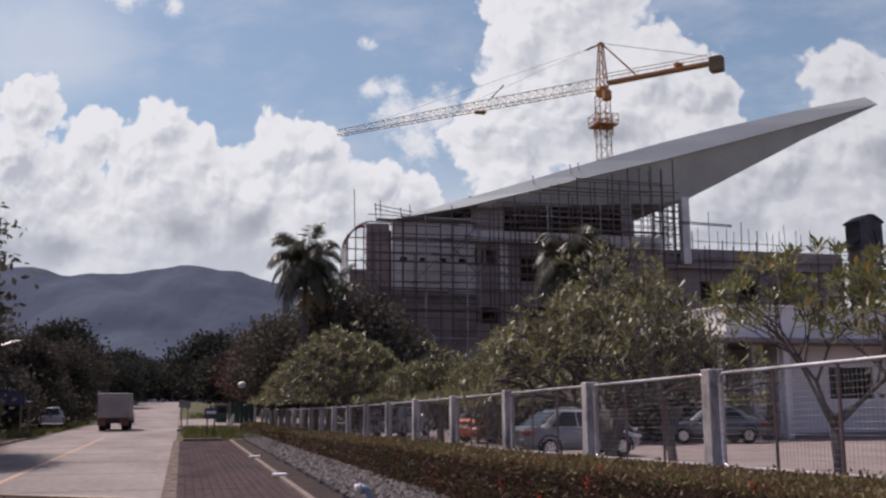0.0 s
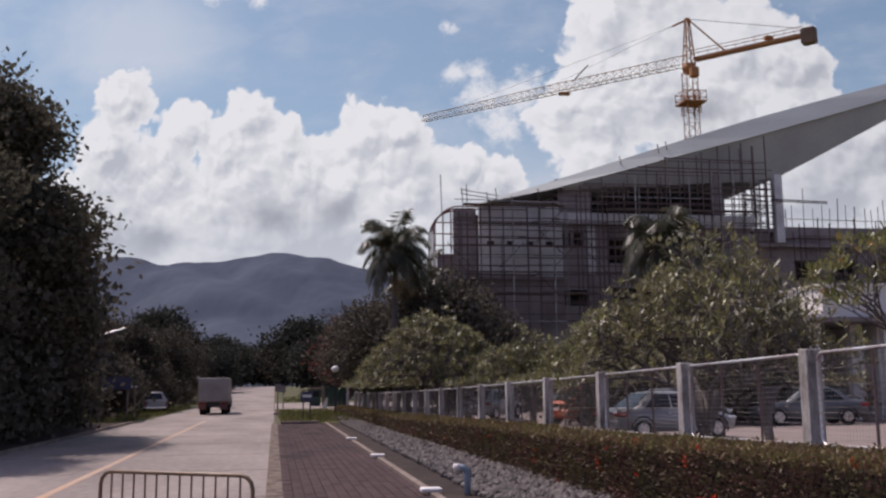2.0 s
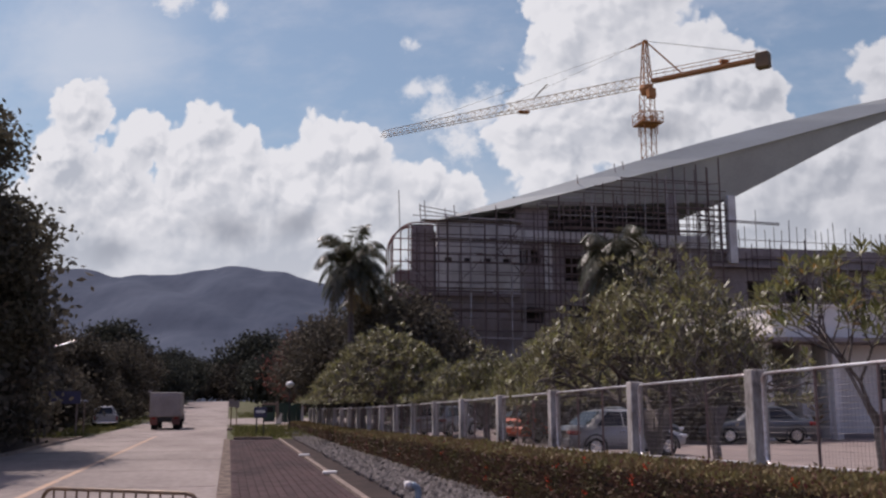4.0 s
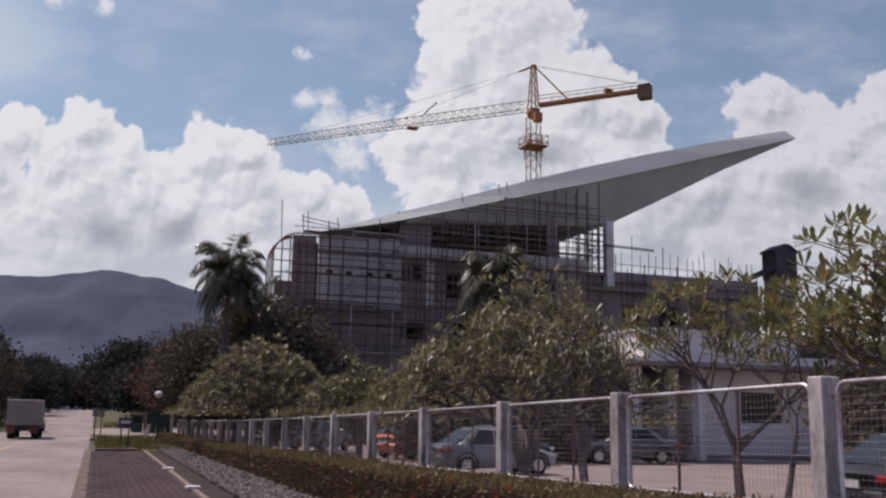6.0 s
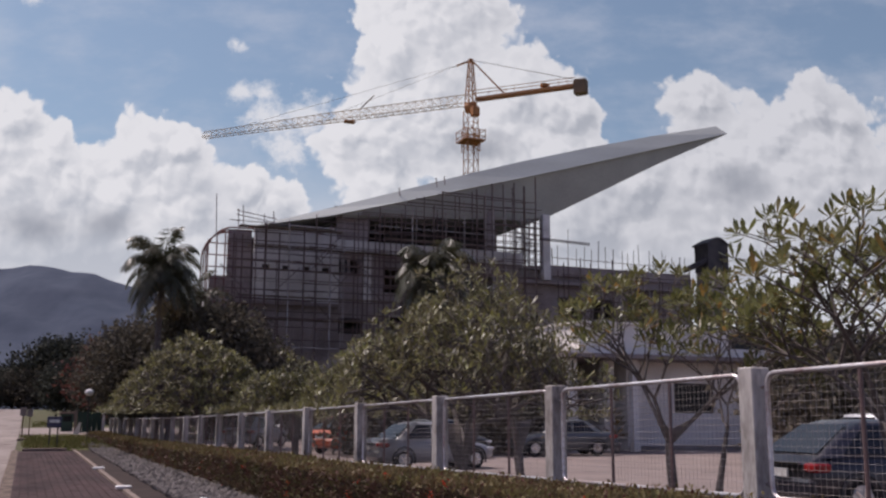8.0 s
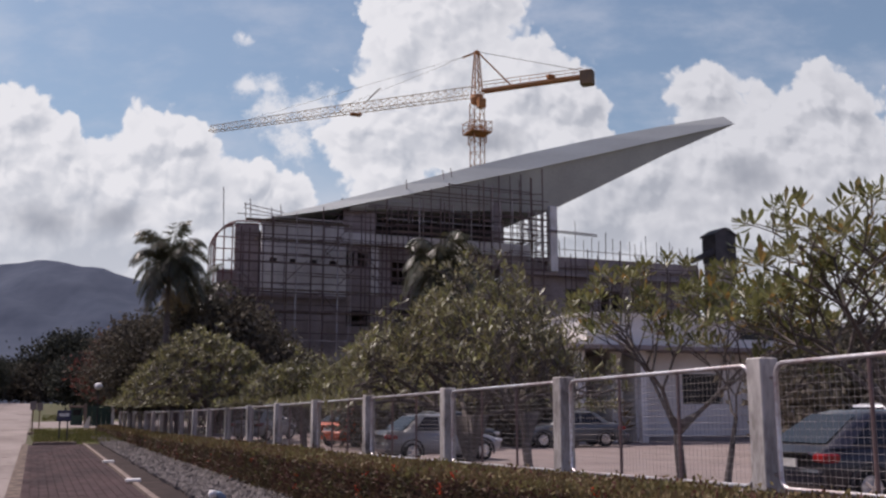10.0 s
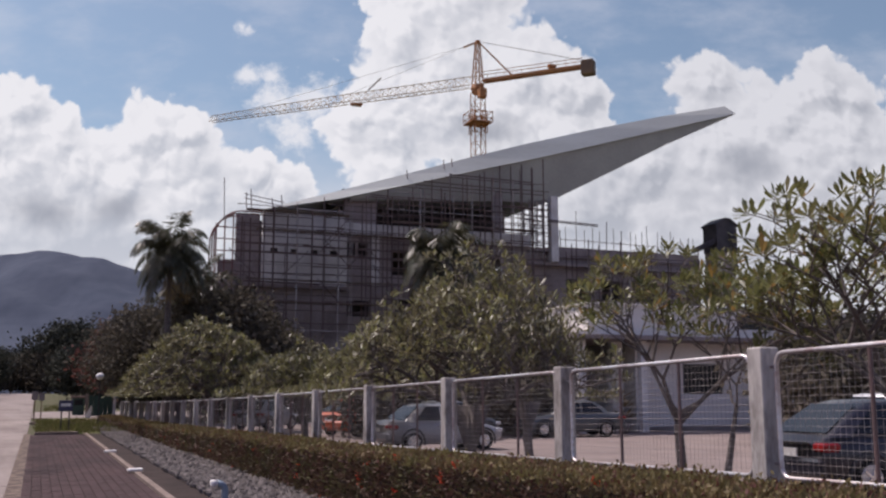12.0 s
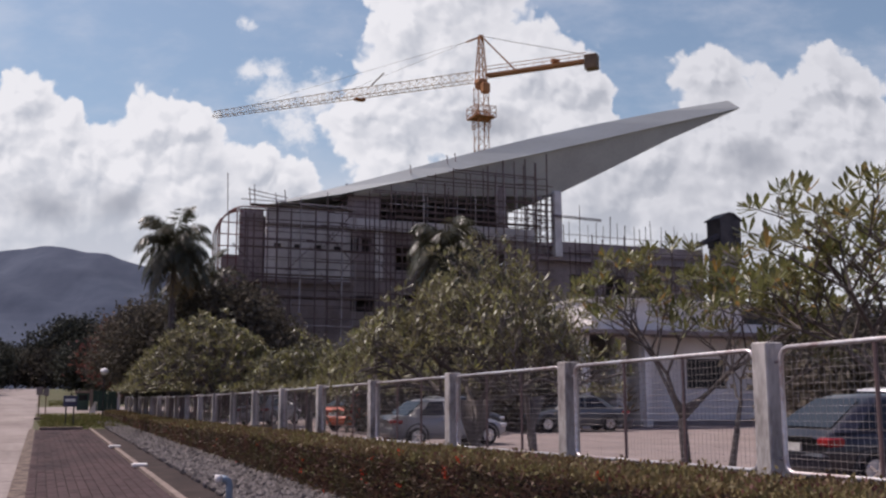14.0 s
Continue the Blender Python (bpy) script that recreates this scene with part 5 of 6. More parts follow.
hwall(b, 4.2, 24, 0, 4.2, 0.9, 1.1, [(6.9, 9.3, 1.75, 3.2), (12.5, 15, 1.75, 3.2), (18, 20.5, 1.75, 3.2)])
part("wall", b.weld(), M_WALL, house, "white ground-floor wall")
part("plinth", Build().box(4.25, 0.84, 0, 24, 0.9, 0.22), M_ROOF, house)
# white wall given the dark tan so that the porch reads as shaded
part("wall", Build().box(-4, 5.0, 0, 4.2, 5.2, 4.2), M_ROOF, house, "porch back wall coloured brown to stand for the porch's shade")
part("wall", Build().box(4.2, 1.1, 0, 4.4, 5.0, 4.2), M_WALL, house)
b = Build()
hwall(b, 0.9, 24, 4.6, 5.8, -0.3, -0.1, [(9.5, 11.7, 4.85, 5.55), (15.5, 17.7, 4.85, 5.55)])
part("wall", b.weld(), M_WALL, house, "white upper wall")
part("wall", Build().box(0.9, -0.1, 4.6, 1.1, 9, 5.8), M_WALL, house)
part("eave", Build().box(-0.1, -0.9, 4.2, 24, 9, 4.42, 0.03), M_ROOF, house, "brown-grey eave edge")
part("ceiling_slab", Build().box(0.3, -0.3, 4.42, 24, 9, 4.6), M_WALL, house)
part("roof", Build().box(0.8, -0.4, 5.8, 24.2, 9.2, 5.9, 0.02), M_WALL, house, "flat white roof slab")
for x, w in ((3.75, 0.34), (2.9, 0.6), (0.4, 0.4), (10.6, 0.3), (16.5, 0.3)):
    part("pillar", Build().box(x, -0.25 if w < 0.5 else 0.9, 0, x + w, 0.1 if w < 0.5 else 1.3, 4.2, 0.015), M_WALL, house, "square white pillar")
for x0, z0, y in ((6.9, 1.75, 0.95), (12.5, 1.75, 0.95), (18, 1.75, 0.95), (9.5, 4.85, -0.25), (15.5, 4.85, -0.25)):
    w, h = (2.4, 1.45) if z0 < 3 else (2.2, 0.7)
    win = part("window", Build().box(x0, y + 0.07, z0, x0 + w, y + 0.1, z0 + h), M_GLASS, house, "dark barred window")
    g = Build()
    for k in range(9):
        g.tube([(x0 + w * k / 8, y - 0.02, z0), (x0 + w * k / 8, y - 0.02, z0 + h)], 0.015, 4)
    for k in range(4):
        g.tube([(x0, y - 0.02, z0 + h * k / 3), (x0 + w, y - 0.02, z0 + h * k / 3)], 0.015, 4)
    part("grille", g, M_TRIM, win)
yucca = thing("potted_plant", on_road(24.2, 37.0, 0.28), "pale spiky potted plant by the porch", "plant")
part("pot", Build().tube([(0, 0, 0), (0, 0, 0.4), (0, 0, 0.45)], [0.2, 0.28, 0.3], 10), M_ROOF, yucca, "", True)
rs = random.Random(3)
cen, al, ac = leaf_points(rs, [Vector((0, 0, 0.7)), Vector((0.1, 0, 1.2)), Vector((-0.1, 0.1, 1.6))], [Vector((0, 0, 1))] * 3, 26, 0.75, 0.3)
ob = new("leaves", card_mesh("leaves", cen, al, ac * 0.5, M_PALMDRY, 0.2))
ob.parent = yucca

stump = thing("leaning_post", on_road(8.6, 10.1, 0.25), "dark leaning wooden post with a pale cut end", "post")
part("shaft", Build().tube([(0, 0.35, -0.2), (0, 0.32, 0.05), (0, -0.25, 1.25)], [0.075, 0.07, 0.06], 8), M_BARK, stump, "", True)
part("cut_end", Build().tube([(0, -0.25, 1.25), (0, -0.27, 1.29)], 0.058, 8), M_KERB, stump, "pale cut end")


# ---- vehicles: front towards +y, standing on z = 0 ----
def ring_body(stations):
    """Rings across the car: y, half width, bottom, top."""
    b = Build()
    m = 14
    for y, w, z0, z1 in stations:
        h = z1 - z0
        half = [(0, z0), (w * 0.80, z0), (w * 0.965, z0 + h * 0.16), (w, z0 + h * 0.45), (w * 0.985, z0 + h * 0.72), (w * 0.93, z1 - 0.035), (w * 0.80, z1), (0, z1 + 0.025)]
        full = half + [(-x, z) for x, z in half[-2:0:-1]]
        b.v += [(x, y, z) for x, z in full]
    for i in range(len(stations) - 1):
        for k in range(m):
            j = (k + 1) % m
            b.f.append((i * m + k, i * m + j, (i + 1) * m + j, (i + 1) * m + k))
    b.f += [tuple(range(m)), tuple(range(len(stations) * m - 1, (len(stations) - 1) * m - 1, -1))]
    return b


def cabin(y0, y1, wb, zb, r0, r1, wr, zr):
    """Glasshouse: at the belt y0 to y1, at the roof r0 to r1."""
    b = Build()

    def ring(ya, yb, w, z, c=0.10):
        return [(w - c, ya, z), (w, ya + c * 1.3, z), (w, yb - c * 1.3, z), (w - c, yb, z), (-w + c, yb, z), (-w, yb - c * 1.3, z), (-w, ya + c * 1.3, z), (-w + c, ya, z)]

    rings = [ring(y0, y1, wb, zb), ring(y0 + (r0 - y0) * 0.62, y1 + (r1 - y1) * 0.62, wb + (wr - wb) * 0.55, zb + (zr - zb) * 0.66),
             ring(r0, r1, wr, zr - 0.04), ring(r0 + 0.14, r1 - 0.14, wr - 0.12, zr), ring(r0 + 0.5, r1 - 0.5, wr * 0.4, zr + 0.015)]
    for r in rings:
        b.v += r
    for i in range(4):
        for k in range(8):
            j = (k + 1) % 8
            b.f.append((i * 8 + k, i * 8 + j, i * 8 + 8 + j, i * 8 + 8 + k))
    b.f.append(tuple(range(32, 40)))
    return b


def pane(pts, off, thick=0.012):
    """A slightly proud sheet over four corners, pushed along off."""
    o = Vector(off)
    p = [Vector(q) + o for q in pts]
    q = [v - o.normalized() * thick for v in p]
    return Build().add(p + q, [(0, 1, 2, 3), (7, 6, 5, 4), (0, 4, 5, 1), (1, 5, 6, 2), (2, 6, 7, 3), (3, 7, 4, 0)])


def wheels(ob, track, axles, r, w=0.2):
    for y in axles:
        for sx in (-1, 1):
            x = sx * track
            ty = part("wheel", Build().tube([(x - w / 2, y, r), (x - w / 2 + 0.03, y, r), (x + w / 2 - 0.03, y, r), (x + w / 2, y, r)], [r * 0.86, r, r, r * 0.86], 20), M_TYRE, ob, "black tyre", True)
            part("rim", Build().tube([(x + sx * (w / 2 - 0.03), y, r), (x + sx * (w / 2 + 0.008), y, r)], [r * 0.66, r * 0.60], 14), M_RIM, ty, "alloy rim")
            hub = Build()
            for k in range(5):
                a = 6.283 * k / 5
                hub.tube([(x + sx * (w / 2 + 0.012), y, r), (x + sx * (w / 2 + 0.012), y + math.cos(a) * r * 0.55, r + math.sin(a) * r * 0.55)], 0.028, 4)
            part("spoke", hub, M_CHROME, ty)
            arch = [(sx * (track + w / 2 - 0.012), y + math.cos(a) * (r + 0.06), r + math.sin(a) * (r + 0.06)) for a in [math.pi * k / 10 for k in range(-1, 12)]]
            part("wheel_arch", Build().tube(arch, 0.035, 5), M_TRIM, ob)


def sedan(at, mat, label, L=4.4, W=0.86, H=1.45, hatch=False, name="car"):
    ob = thing(name, at, label, "car", "cars parked in the yard")
    k = L / 4.4
    z = H / 1.45
    belt = 0.92 * z
    if hatch:
        st = [(-2.18, W * 0.86, 0.42, 0.80 * z), (-2.1, W * 0.95, 0.30, belt), (-1.5, W, 0.22, belt), (0.6, W, 0.22, belt - 0.02), (1.1, W * 0.99, 0.22, belt - 0.04), (1.75, W * 0.95, 0.24, 0.80 * z), (2.12, W * 0.82, 0.32, 0.66 * z), (2.2, W * 0.70, 0.40, 0.58 * z)]
        cb = (-2.10, 1.15, W * 0.93, belt - 0.02, -1.12, 0.20, W * 0.70, H)
    else:
        st = [(-2.2, W * 0.80, 0.42, 0.80 * z), (-2.1, W * 0.93, 0.32, 0.94 * z), (-1.5, W, 0.22, 0.96 * z), (0.5, W, 0.22, belt), (1.0, W, 0.22, belt - 0.02), (1.7, W * 0.96, 0.24, 0.78 * z), (2.1, W * 0.84, 0.32, 0.66 * z), (2.2, W * 0.70, 0.40, 0.56 * z)]
        cb = (-1.65, 1.05, W * 0.93, belt - 0.02, -0.85, 0.25, W * 0.72, H)
    st = [(y * k, w, a, c) for y, w, a, c in st]
    y0, y1, wb, zb, r0, r1, wr, zr = cb
    y0, y1, r0, r1 = y0 * k, y1 * k, r0 * k, r1 * k
    part("body", ring_body(st), mat, ob, "", True)
    cab = part("cabin", cabin(y0, y1, wb, zb, r0, r1, wr, zr), mat, ob, "", True)
    mix = lambda a, c, q: a + (c - a) * q
    lo, hi = 0.10, 0.86
    for sx in (-1, 1):
        for q0, q1 in ((0.06, 0.50), (0.53, 0.94)):
            pts = []
            for q, h in ((q0, lo), (q1, lo), (q1, hi), (q0, hi)):
                ya, yb = mix(y0, r0, h), mix(y1, r1, h)
                pts.append((sx * (mix(wb, wr, h) + 0.012), mix(ya, yb, mix(0.08, 0.92, q)), mix(zb, zr, h)))
            part("side_window", pane(pts, (sx * 0.012, 0, 0.006)), M_GLASS, cab, "dark side window")
        part("mirror", Build().box(sx * (W + 0.02) - 0.09, y1 - 0.45, belt, sx * (W + 0.02) + 0.09, y1 - 0.33, belt + 0.14, 0.02), mat, ob)
        part("tail_light", Build().box(sx * (W - 0.16) - 0.17, -2.2 * k - 0.01, 0.70 * z, sx * (W - 0.16) + 0.15, -2.2 * k + 0.32, 0.83 * z, 0.03), M_REDLAMP, ob, "red tail light")
        part("headlight", Build().box(sx * (W - 0.24) - 0.18, 2.2 * k - 0.30, 0.56 * z, sx * (W - 0.24) + 0.18, 2.2 * k - 0.04, 0.68 * z, 0.03), M_CLEARLAMP, ob, "clear headlight")
        for y in (-0.35, 0.62):
            part("door_handle", Build().box(sx * (W + 0.005) - 0.02, y * k - 0.09, belt - 0.16, sx * (W + 0.005) + 0.02, y * k + 0.09, belt - 0.13, 0.006), M_CHROME, ob)
    for ya, ra, sg, nm in ((y0, r0, -1, "rear_window"), (y1, r1, 1, "windscreen")):
        pts = [(-mix(wb, wr, lo) * 0.86, mix(ya, ra, lo), mix(zb, zr, lo)), (mix(wb, wr, lo) * 0.86, mix(ya, ra, lo), mix(zb, zr, lo)), (mix(wb, wr, hi) * 0.84, mix(ya, ra, hi), mix(zb, zr, hi)), (-mix(wb, wr, hi) * 0.84, mix(ya, ra, hi), mix(zb, zr, hi))]
        part(nm, pane(pts, (0, sg * 0.035, 0.02)), M_GLASS, cab, "dark glass")
    part("bumper", Build().box(-W * 0.9, -2.27 * k, 0.36, W * 0.9, -2.1 * k, 0.60 * z, 0.05), mat, ob)
    part("number_plate", Build().box(-0.24, -2.285 * k, 0.62 * z, 0.24, -2.25 * k, 0.74 * z), M_PLATE, ob, "plain pale plate")
    part("trim_strip", Build().box(-0.5, -2.225 * k, 0.80 * z, 0.5, -2.19 * k, 0.83 * z), M_CHROME, ob, "chrome strip")
    wheels(ob, W - 0.10, (-1.33 * k, 1.36 * k), 0.32 * z)
    return ob


def pickup(at, mat, label):
    ob = thing("pickup", at, label, "pickup truck", "cars parked in the yard")
    st = [(-0.62, 0.87, 0.34, 1.08), (0.9, 0.88, 0.34, 1.08), (1.35, 0.88, 0.36, 1.06), (2.1, 0.85, 0.38, 0.98), (2.5, 0.76, 0.42, 0.86), (2.58, 0.64, 0.5, 0.78)]
    part("body", ring_body(st), mat, ob, "", True)
    bed = Build()
    for sx in (-1, 1):
        bed.box(sx * 0.86 - 0.04, -2.55, 0.45, sx * 0.86 + 0.04, -0.66, 1.06, 0.02)
    bed.box(-0.86, -2.58, 0.45, 0.86, -2.5, 1.06, 0.02).box(-0.86, -0.74, 0.45, 0.86, -0.66, 1.06).box(-0.84, -2.5, 0.50, 0.84, -0.7, 0.58)
    part("bed", bed, mat, ob, "open load bed")
    cb = (-0.6, 1.32, 0.82, 1.06, -0.45, 0.55, 0.68, 1.74)
    cab = part("cabin", cabin(*cb), mat, ob, "", True)
    y0, y1, wb, zb, r0, r1, wr, zr = cb
    mix = lambda a, c, q: a + (c - a) * q
    for sx in (-1, 1):
        for q0, q1 in ((0.08, 0.36), (0.42, 0.93)):
            pts = [(sx * (mix(wb, wr, h) + 0.012), mix(mix(y0, r0, h), mix(y1, r1, h), q), mix(zb, zr, h)) for q, h in ((q0, .1), (q1, .1), (q1, .84), (q0, .84))]
            part("side_window", pane(pts, (sx * 0.012, 0, 0.006)), M_GLASS, cab, "dark side window")
        part("mirror", Build().box(sx * 0.98 - 0.1, 0.9, 1.08, sx * 0.98 + 0.1, 1.02, 1.28, 0.02), mat, ob)
        part("side_step", Build().tube([(sx * 0.9, -0.6, 0.36), (sx * 0.9, 1.0, 0.36)], 0.04, 6), M_CHROME, ob, "bright side step")
        part("tail_light", Build().box(sx * 0.82 - 0.05, -2.6, 0.66, sx * 0.82 + 0.06, -2.5, 0.98, 0.01), M_REDLAMP, ob, "red tail light")
        part("headlight", Build().box(sx * 0.62 - 0.14, 2.36, 0.70, sx * 0.62 + 0.14, 2.56, 0.86, 0.03), M_CLEARLAMP, ob, "clear headlight")
    for ya, ra, sg, nm in ((y0, r0, -1, "rear_window"), (y1, r1, 1, "windscreen")):
        pts = [(sx * mix(wb, wr, h) * 0.84, mix(ya, ra, h), mix(zb, zr, h)) for sx, h in ((-1, .12), (1, .12), (1, .84), (-1, .84))]
        part(nm, pane(pts, (0, sg * 0.03, 0.015)), M_GLASS, cab, "dark glass")
    part("bumper", Build().box(-0.8, -2.75, 0.42, 0.8, -2.6, 0.56, 0.03), M_CHROME, ob, "chrome rear bumper")
    wheels(ob, 0.78, (-1.52, 1.52), 0.37, 0.24)
    return ob


P_SILVER = paint("silver_paint", (0.60, 0.61, 0.62))
P_DARK = paint("dark_blue_paint", (0.011, 0.011, 0.019))
P_ORANGE = paint("orange_paint_car", (0.48, 0.09, 0.025))
P_GREY = paint("grey_paint", (0.10, 0.11, 0.115))
# silver lowered to put the saloon's tree shade into the paint
P_PALE = paint("shade_dimmed_paint", (0.34, 0.34, 0.35))
YZ = 0.282
sedan(on_road(14.15, 12.95, YZ, -94), P_DARK, "dark blue hatchback with red tail lights parked in the yard", 4.5, 0.88, 1.62, True)
pickup(on_road(22.5, 21.0, YZ, -90), P_SILVER, "silver pickup truck with an open bed in the yard")
sedan(on_road(11.75, 28.6, YZ, -84), P_PALE, "pale silver saloon parked in the yard", 4.1, 0.84, 1.44)
sedan(on_road(13.2, 40.5, YZ, -60), P_ORANGE, "bright orange hatchback parked in the yard", 4.2, 0.85, 1.55, True)
sedan(on_road(20.6, 35.6, YZ, 80), P_GREY, "dark grey saloon parked by the house", 4.4, 0.85, 1.48)
sedan(on_road(10.8, 49.0, YZ, -40), P_PALE, "white hatchback parked far down the yard", 4.1, 0.84, 1.5, True)
sedan(on_road(14.6, 34.2, YZ, -70), P_GREY, "dark grey hatchback behind the trees in the yard", 4.1, 0.84, 1.5, True)
pickup(on_road(-10.2, 83.0, 0.05, 10), P_PALE, "pale pickup parked on the grass verge")
sedan(on_road(-10.9, 92.0, 0.05, 5), P_GREY, "dark saloon parked on the grass verge", 4.4, 0.85, 1.45)
sedan(on_road(-5.6, 104.0, 0.14, 2), P_PALE, "pale saloon parked beyond the lorry", 4.4, 0.85, 1.45)

lorry = thing("tipper_lorry", on_road(-5.05, 79.5, -0.02), "grey tipper lorry parked with its tailgate to the road", "lorry")
part("tipper_body", Build().box(-1.15, -2.4, 1.0, 1.15, 2.2, 2.85, 0.04), M_TRUCKBOX, lorry, "dented grey tipper body")
part("tailgate", Build().box(-1.1, -2.47, 1.05, 1.1, -2.4, 2.62, 0.02), M_TRUCKBOX, lorry)
for x in (-1.0, -0.35, 0.35, 1.0):
    part("rib", Build().box(x - 0.05, -2.55, 1.05, x + 0.05, -2.47, 2.7), M_TRUCKBOX, lorry)
part("chassis", Build().box(-0.5, -2.2, 0.6, 0.5, 4.6, 1.0), M_TRIM, lorry)
part("cab", Build().box(-1.1, 2.6, 0.7, 1.1, 4.6, 2.6, 0.12), M_ROOF, lorry, "dull brown cab")
for x in (-0.82, 0.82):
    for y in (-1.2, 3.6):
        part("wheel", Build().tube([(x - 0.24, y, 0.48), (x + 0.24, y, 0.48)], 0.48, 16), M_TYRE, lorry)
    part("mudguard", Build().box(x - 0.28, -2.35, 0.42, x + 0.28, -2.3, 1.0), M_RED, lorry, "faded red mudguard")
    part("tail_light", Build().box(x - 0.12, -2.42, 0.86, x + 0.12, -2.36, 0.98), M_REDLAMP, lorry)

# ---- barrier on the road ----
bar = thing("crowd_barrier", on_road(-1.48, 11.28, 0, -34), "brown tubular crowd barrier standing on the road", "barrier")
W2 = 1.08
pts = [(-W2, 0, 0.18), (-W2, 0, 0.85)] + [(-W2 + 0.15 - 0.15 * math.cos(radians(a)), 0, 0.85 + 0.15 * math.sin(radians(a))) for a in (30, 60, 90)]
pts += [(-x, y, z) for x, y, z in pts[::-1]]
part("frame", Build().tube(pts + [pts[0]], 0.024, 8), M_BARRIER, bar, "", True)
for k in range(1, 13):
    x = -W2 + 2 * W2 * k / 13
    part("upright", Build().tube([(x, 0, 0.19), (x, 0, 0.985)], 0.012, 6), M_BARRIER, bar)
for x in (-0.75, 0.75):
    part("foot", Build().tube([(x, -0.32, 0.02), (x, -0.25, 0.05), (x, 0, 0.18), (x, 0.25, 0.05), (x, 0.32, 0.02)], 0.02, 6), M_BARRIER, bar)

# ---- small things at the end of the footpath ----
board = thing("notice_board", on_road(1.5, 57.0, 0), "small two-legged notice board on the grass", "sign")
for x in (-0.2, 0.2):
    part("leg", Build().tube([(x, 0, -0.1), (x, 0, 1.5)], 0.04, 6), M_TRIM, board)
part("panel", Build().box(-0.36, -0.04, 1.15, 0.36, 0.0, 1.75, 0.01), M_BLUE, board, "dark blue panel")
part("bar", Build().box(-0.26, -0.05, 1.42, 0.26, -0.042, 1.58), M_WHITE, board, "pale bar of writing")
for n, s, h in ((-0.1, 76.0, 2.3), (0.4, 87.0, 2.2), (-9.3, 118, 3.4)):
    post_ = thing("sign_post", on_road(n, s, rise(s)), "thin grey sign post with a small plate", "sign")
    part("pole", Build().tube([(0, 0, -0.2), (0, 0, h)], 0.045, 6), M_BARRIER, post_)
    part("plate", Build().box(-0.22, -0.06, h - 0.6, 0.22, -0.045, h), M_ROOF, post_, "weathered plate")
    part("base", Build().box(-0.3, -0.3, -0.1, 0.3, 0.3, 0.12, 0.03), M_KERB, post_)
gate = thing("site_gate", on_road(5.5, 95.0, 0.05), "green sheet-metal gate between white posts", "gate")
for k in range(5):
    part("sheet", Build().box(-1.05 + 0.42 * k, -0.02 + 0.02 * (k % 2), 0.1, -0.65 + 0.42 * k, 0.03 + 0.02 * (k % 2), 1.95), M_GREEN, gate)
for x in (-1.2, 1.2):
    part("gate_post", Build().box(x - 0.12, -0.12, -0.1, x + 0.12, 0.12, 2.1, 0.02), M_WHITE if x > 0 else M_KERB, gate, "white gate post" if x > 0 else "grey gate post")
booth = thing("guard_booth", on_road(3.9, 104.0, 0.05), "small dark guard booth with a pale flat top", "booth")
part("body", Build().box(-0.55, -0.55, -0.1, 0.55, 0.55, 1.75, 0.03), M_GREEN, booth)
part("window", Build().box(-0.4, -0.57, 1.0, 0.4, -0.553, 1.55), M_GLASS, booth, "dark window")
part("roof", Build().box(-0.75, -0.75, 1.75, 0.75, 0.75, 1.95, 0.03), M_KERB, booth, "pale grey flat roof")
lean_ = thing("leaning_board", on_road(4.35, 92.5, 0.05), "white board leaning beside the gate", "board")
part("sheet", Build().prism([(-0.35, 0.0), (0.2, 0.0), (0.3, 1.0), (0.15, 1.0)], -0.03, 0.03), M_WHITE, lean_)
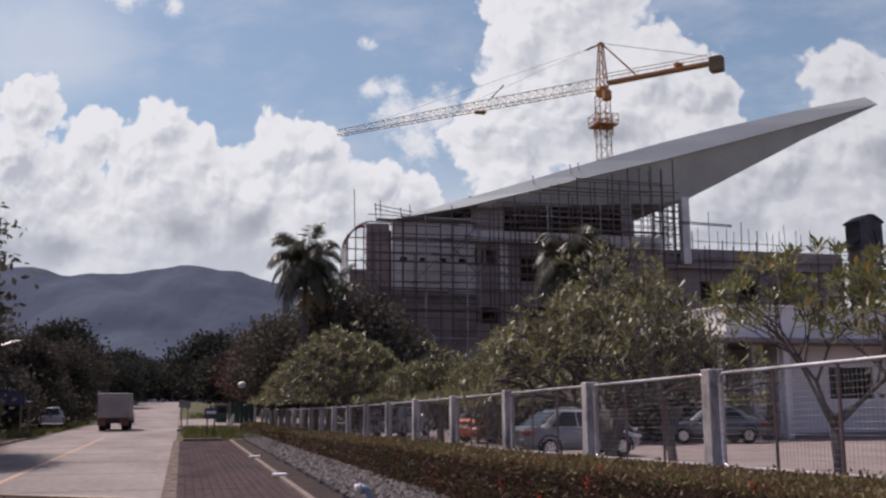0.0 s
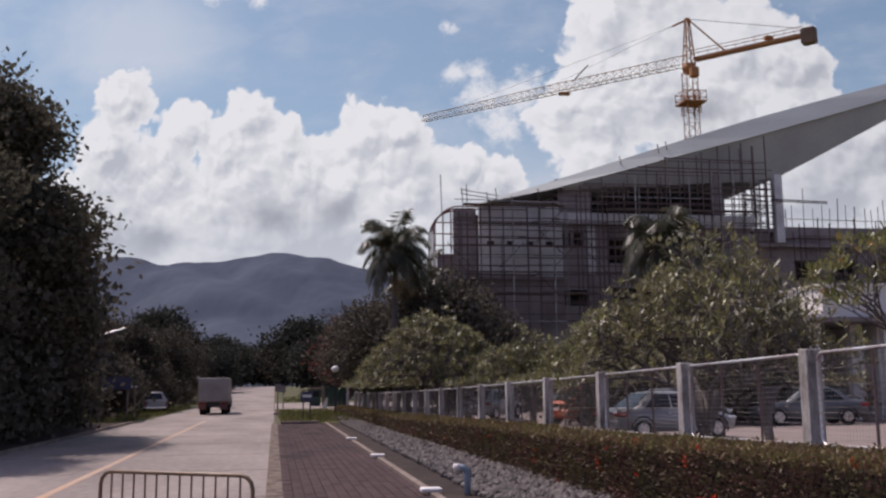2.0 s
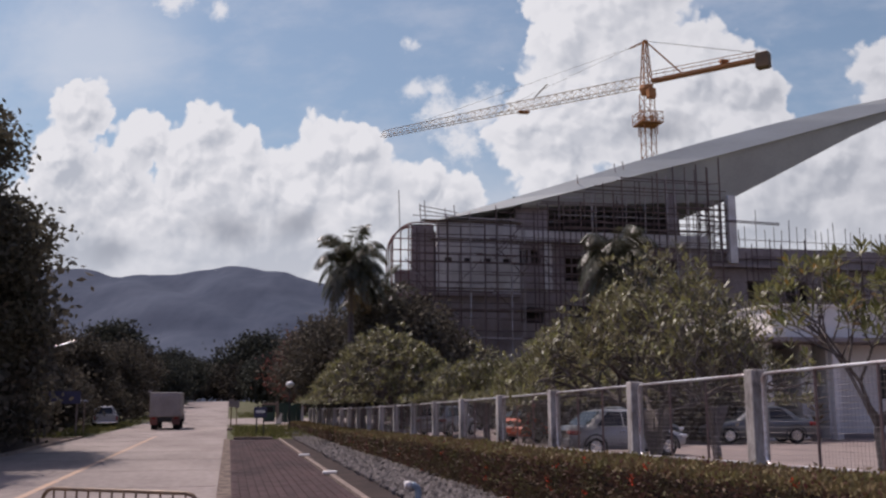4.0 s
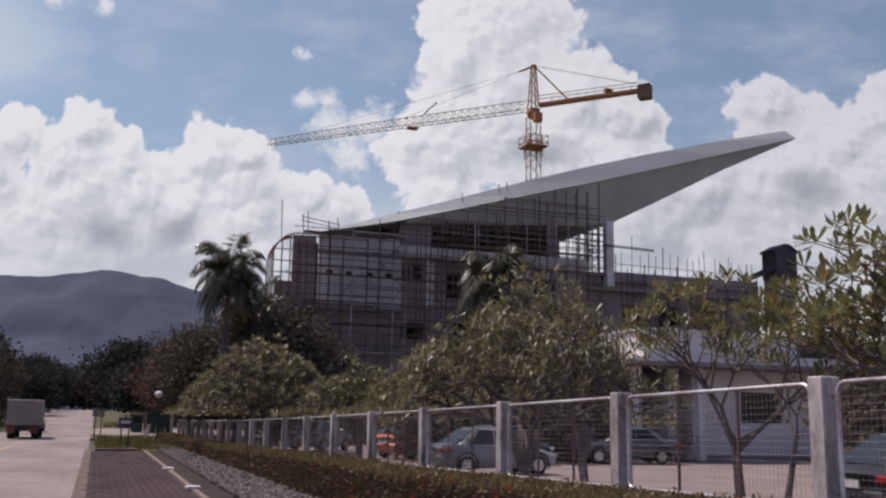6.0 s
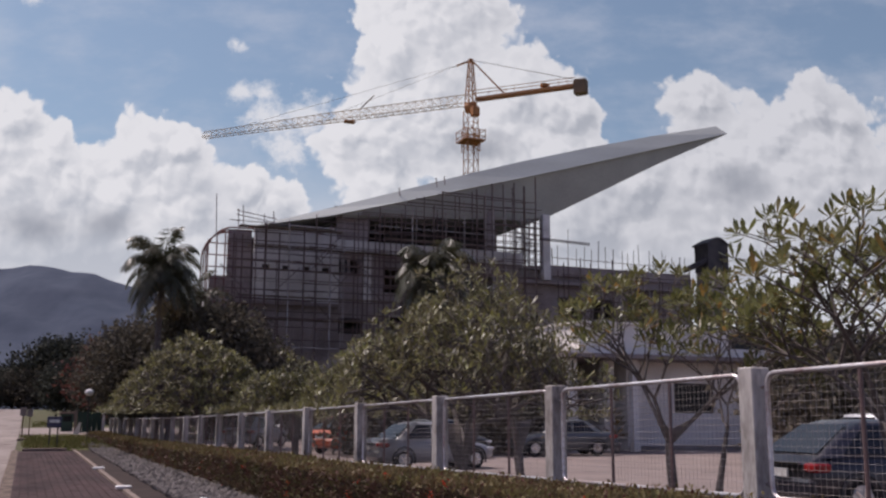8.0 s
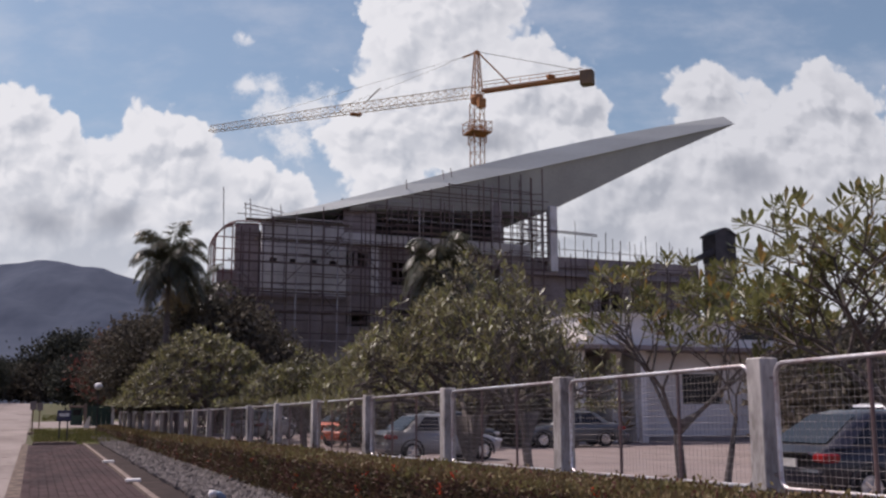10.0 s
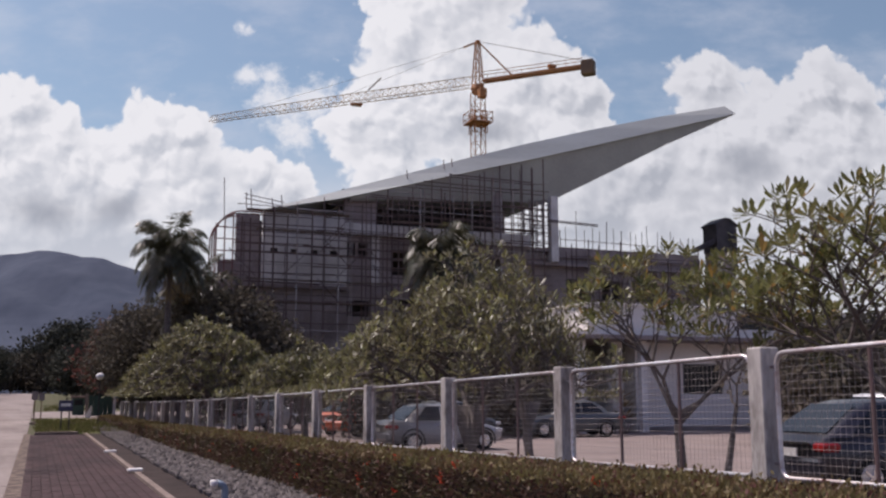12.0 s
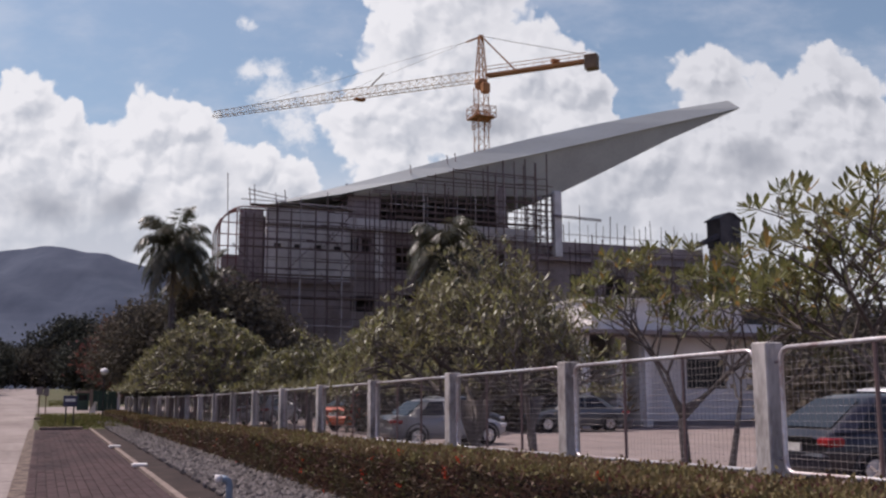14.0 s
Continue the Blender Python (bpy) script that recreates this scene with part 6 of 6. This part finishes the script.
globe = thing("garden_lamp", on_road(3.7, 66.0, 0.0), "white globe lamp on a post beside the drain", "lamp")
part("pole", Build().tube([(0, 0, -0.1), (0, 0, 3.05)], 0.04, 8), M_TRIM, globe)
part("globe", Build().tube([(0, 0, 3.0 + 0.22 * (1 - math.cos(a))) for a in [math.pi * k / 8 for k in range(9)]], [0.02 + 0.25 * math.sin(math.pi * k / 8) for k in range(9)], 12), M_WHITE, globe, "white globe shade", True)
culvert = Build()
outline = [(2.1, 75.0), (3.9, 70.5), (6.5, 93.0), (6.0, 97.0)]
culvert.add([(n, q, z) for z in (-0.1, 0.12) for n, q in outline], [(3, 2, 1, 0), (4, 5, 6, 7)] + [(i, (i + 1) % 4, (i + 1) % 4 + 4, i + 4) for i in range(4)])
solid("culvert_slab", culvert, M_KERB, RF, "pale concrete slab crossing the drain to the gate", "slab")

# ---- left side: carport and lamp ----
port = thing("carport", on_road(-11.4, 63.8, 0), "low carport with a dark blue sheet roof", "carport")
for x in (-2.4, 0.0, 2.1):
    for y in (-1.6, 1.6):
        part("post", Build().box(x - 0.05, y - 0.05, -0.05, x + 0.05, y + 0.05, 2.1), M_KERB, port, "dull post")
for k in range(10):
    part("roof_sheet", Build().prism([(-2.7 + 0.5 * k, 2.12), (-2.22 + 0.5 * k, 2.12), (-2.22 + 0.5 * k, 2.18), (-2.46 + 0.5 * k, 2.24), (-2.7 + 0.5 * k, 2.18)], -2.0, 2.0), M_BLUE, port)
part("fascia", Build().box(-2.75, -2.1, 2.0, 2.35, -2.02, 2.75), M_BLUE, port, "dark blue roof edge")
lamp_ = thing("street_lamp", on_road(-10.7, 60.0, 0), "pale tube street lamp on a slanting arm", "lamp")
part("pole", Build().tube([(0, 0, -0.2), (0, 0, 5.3)], [0.06, 0.04], 8), M_TRIM, lamp_)
part("arm", Build().tube([(0, 0, 5.25), (1.5, 0, 5.7)], 0.03, 6), M_PIPE, lamp_)
part("tube_light", Build().tube([(0.25, 0, 5.30), (1.55, 0, 5.69)], 0.04, 6), M_WHITE, lamp_, "white tube housing")
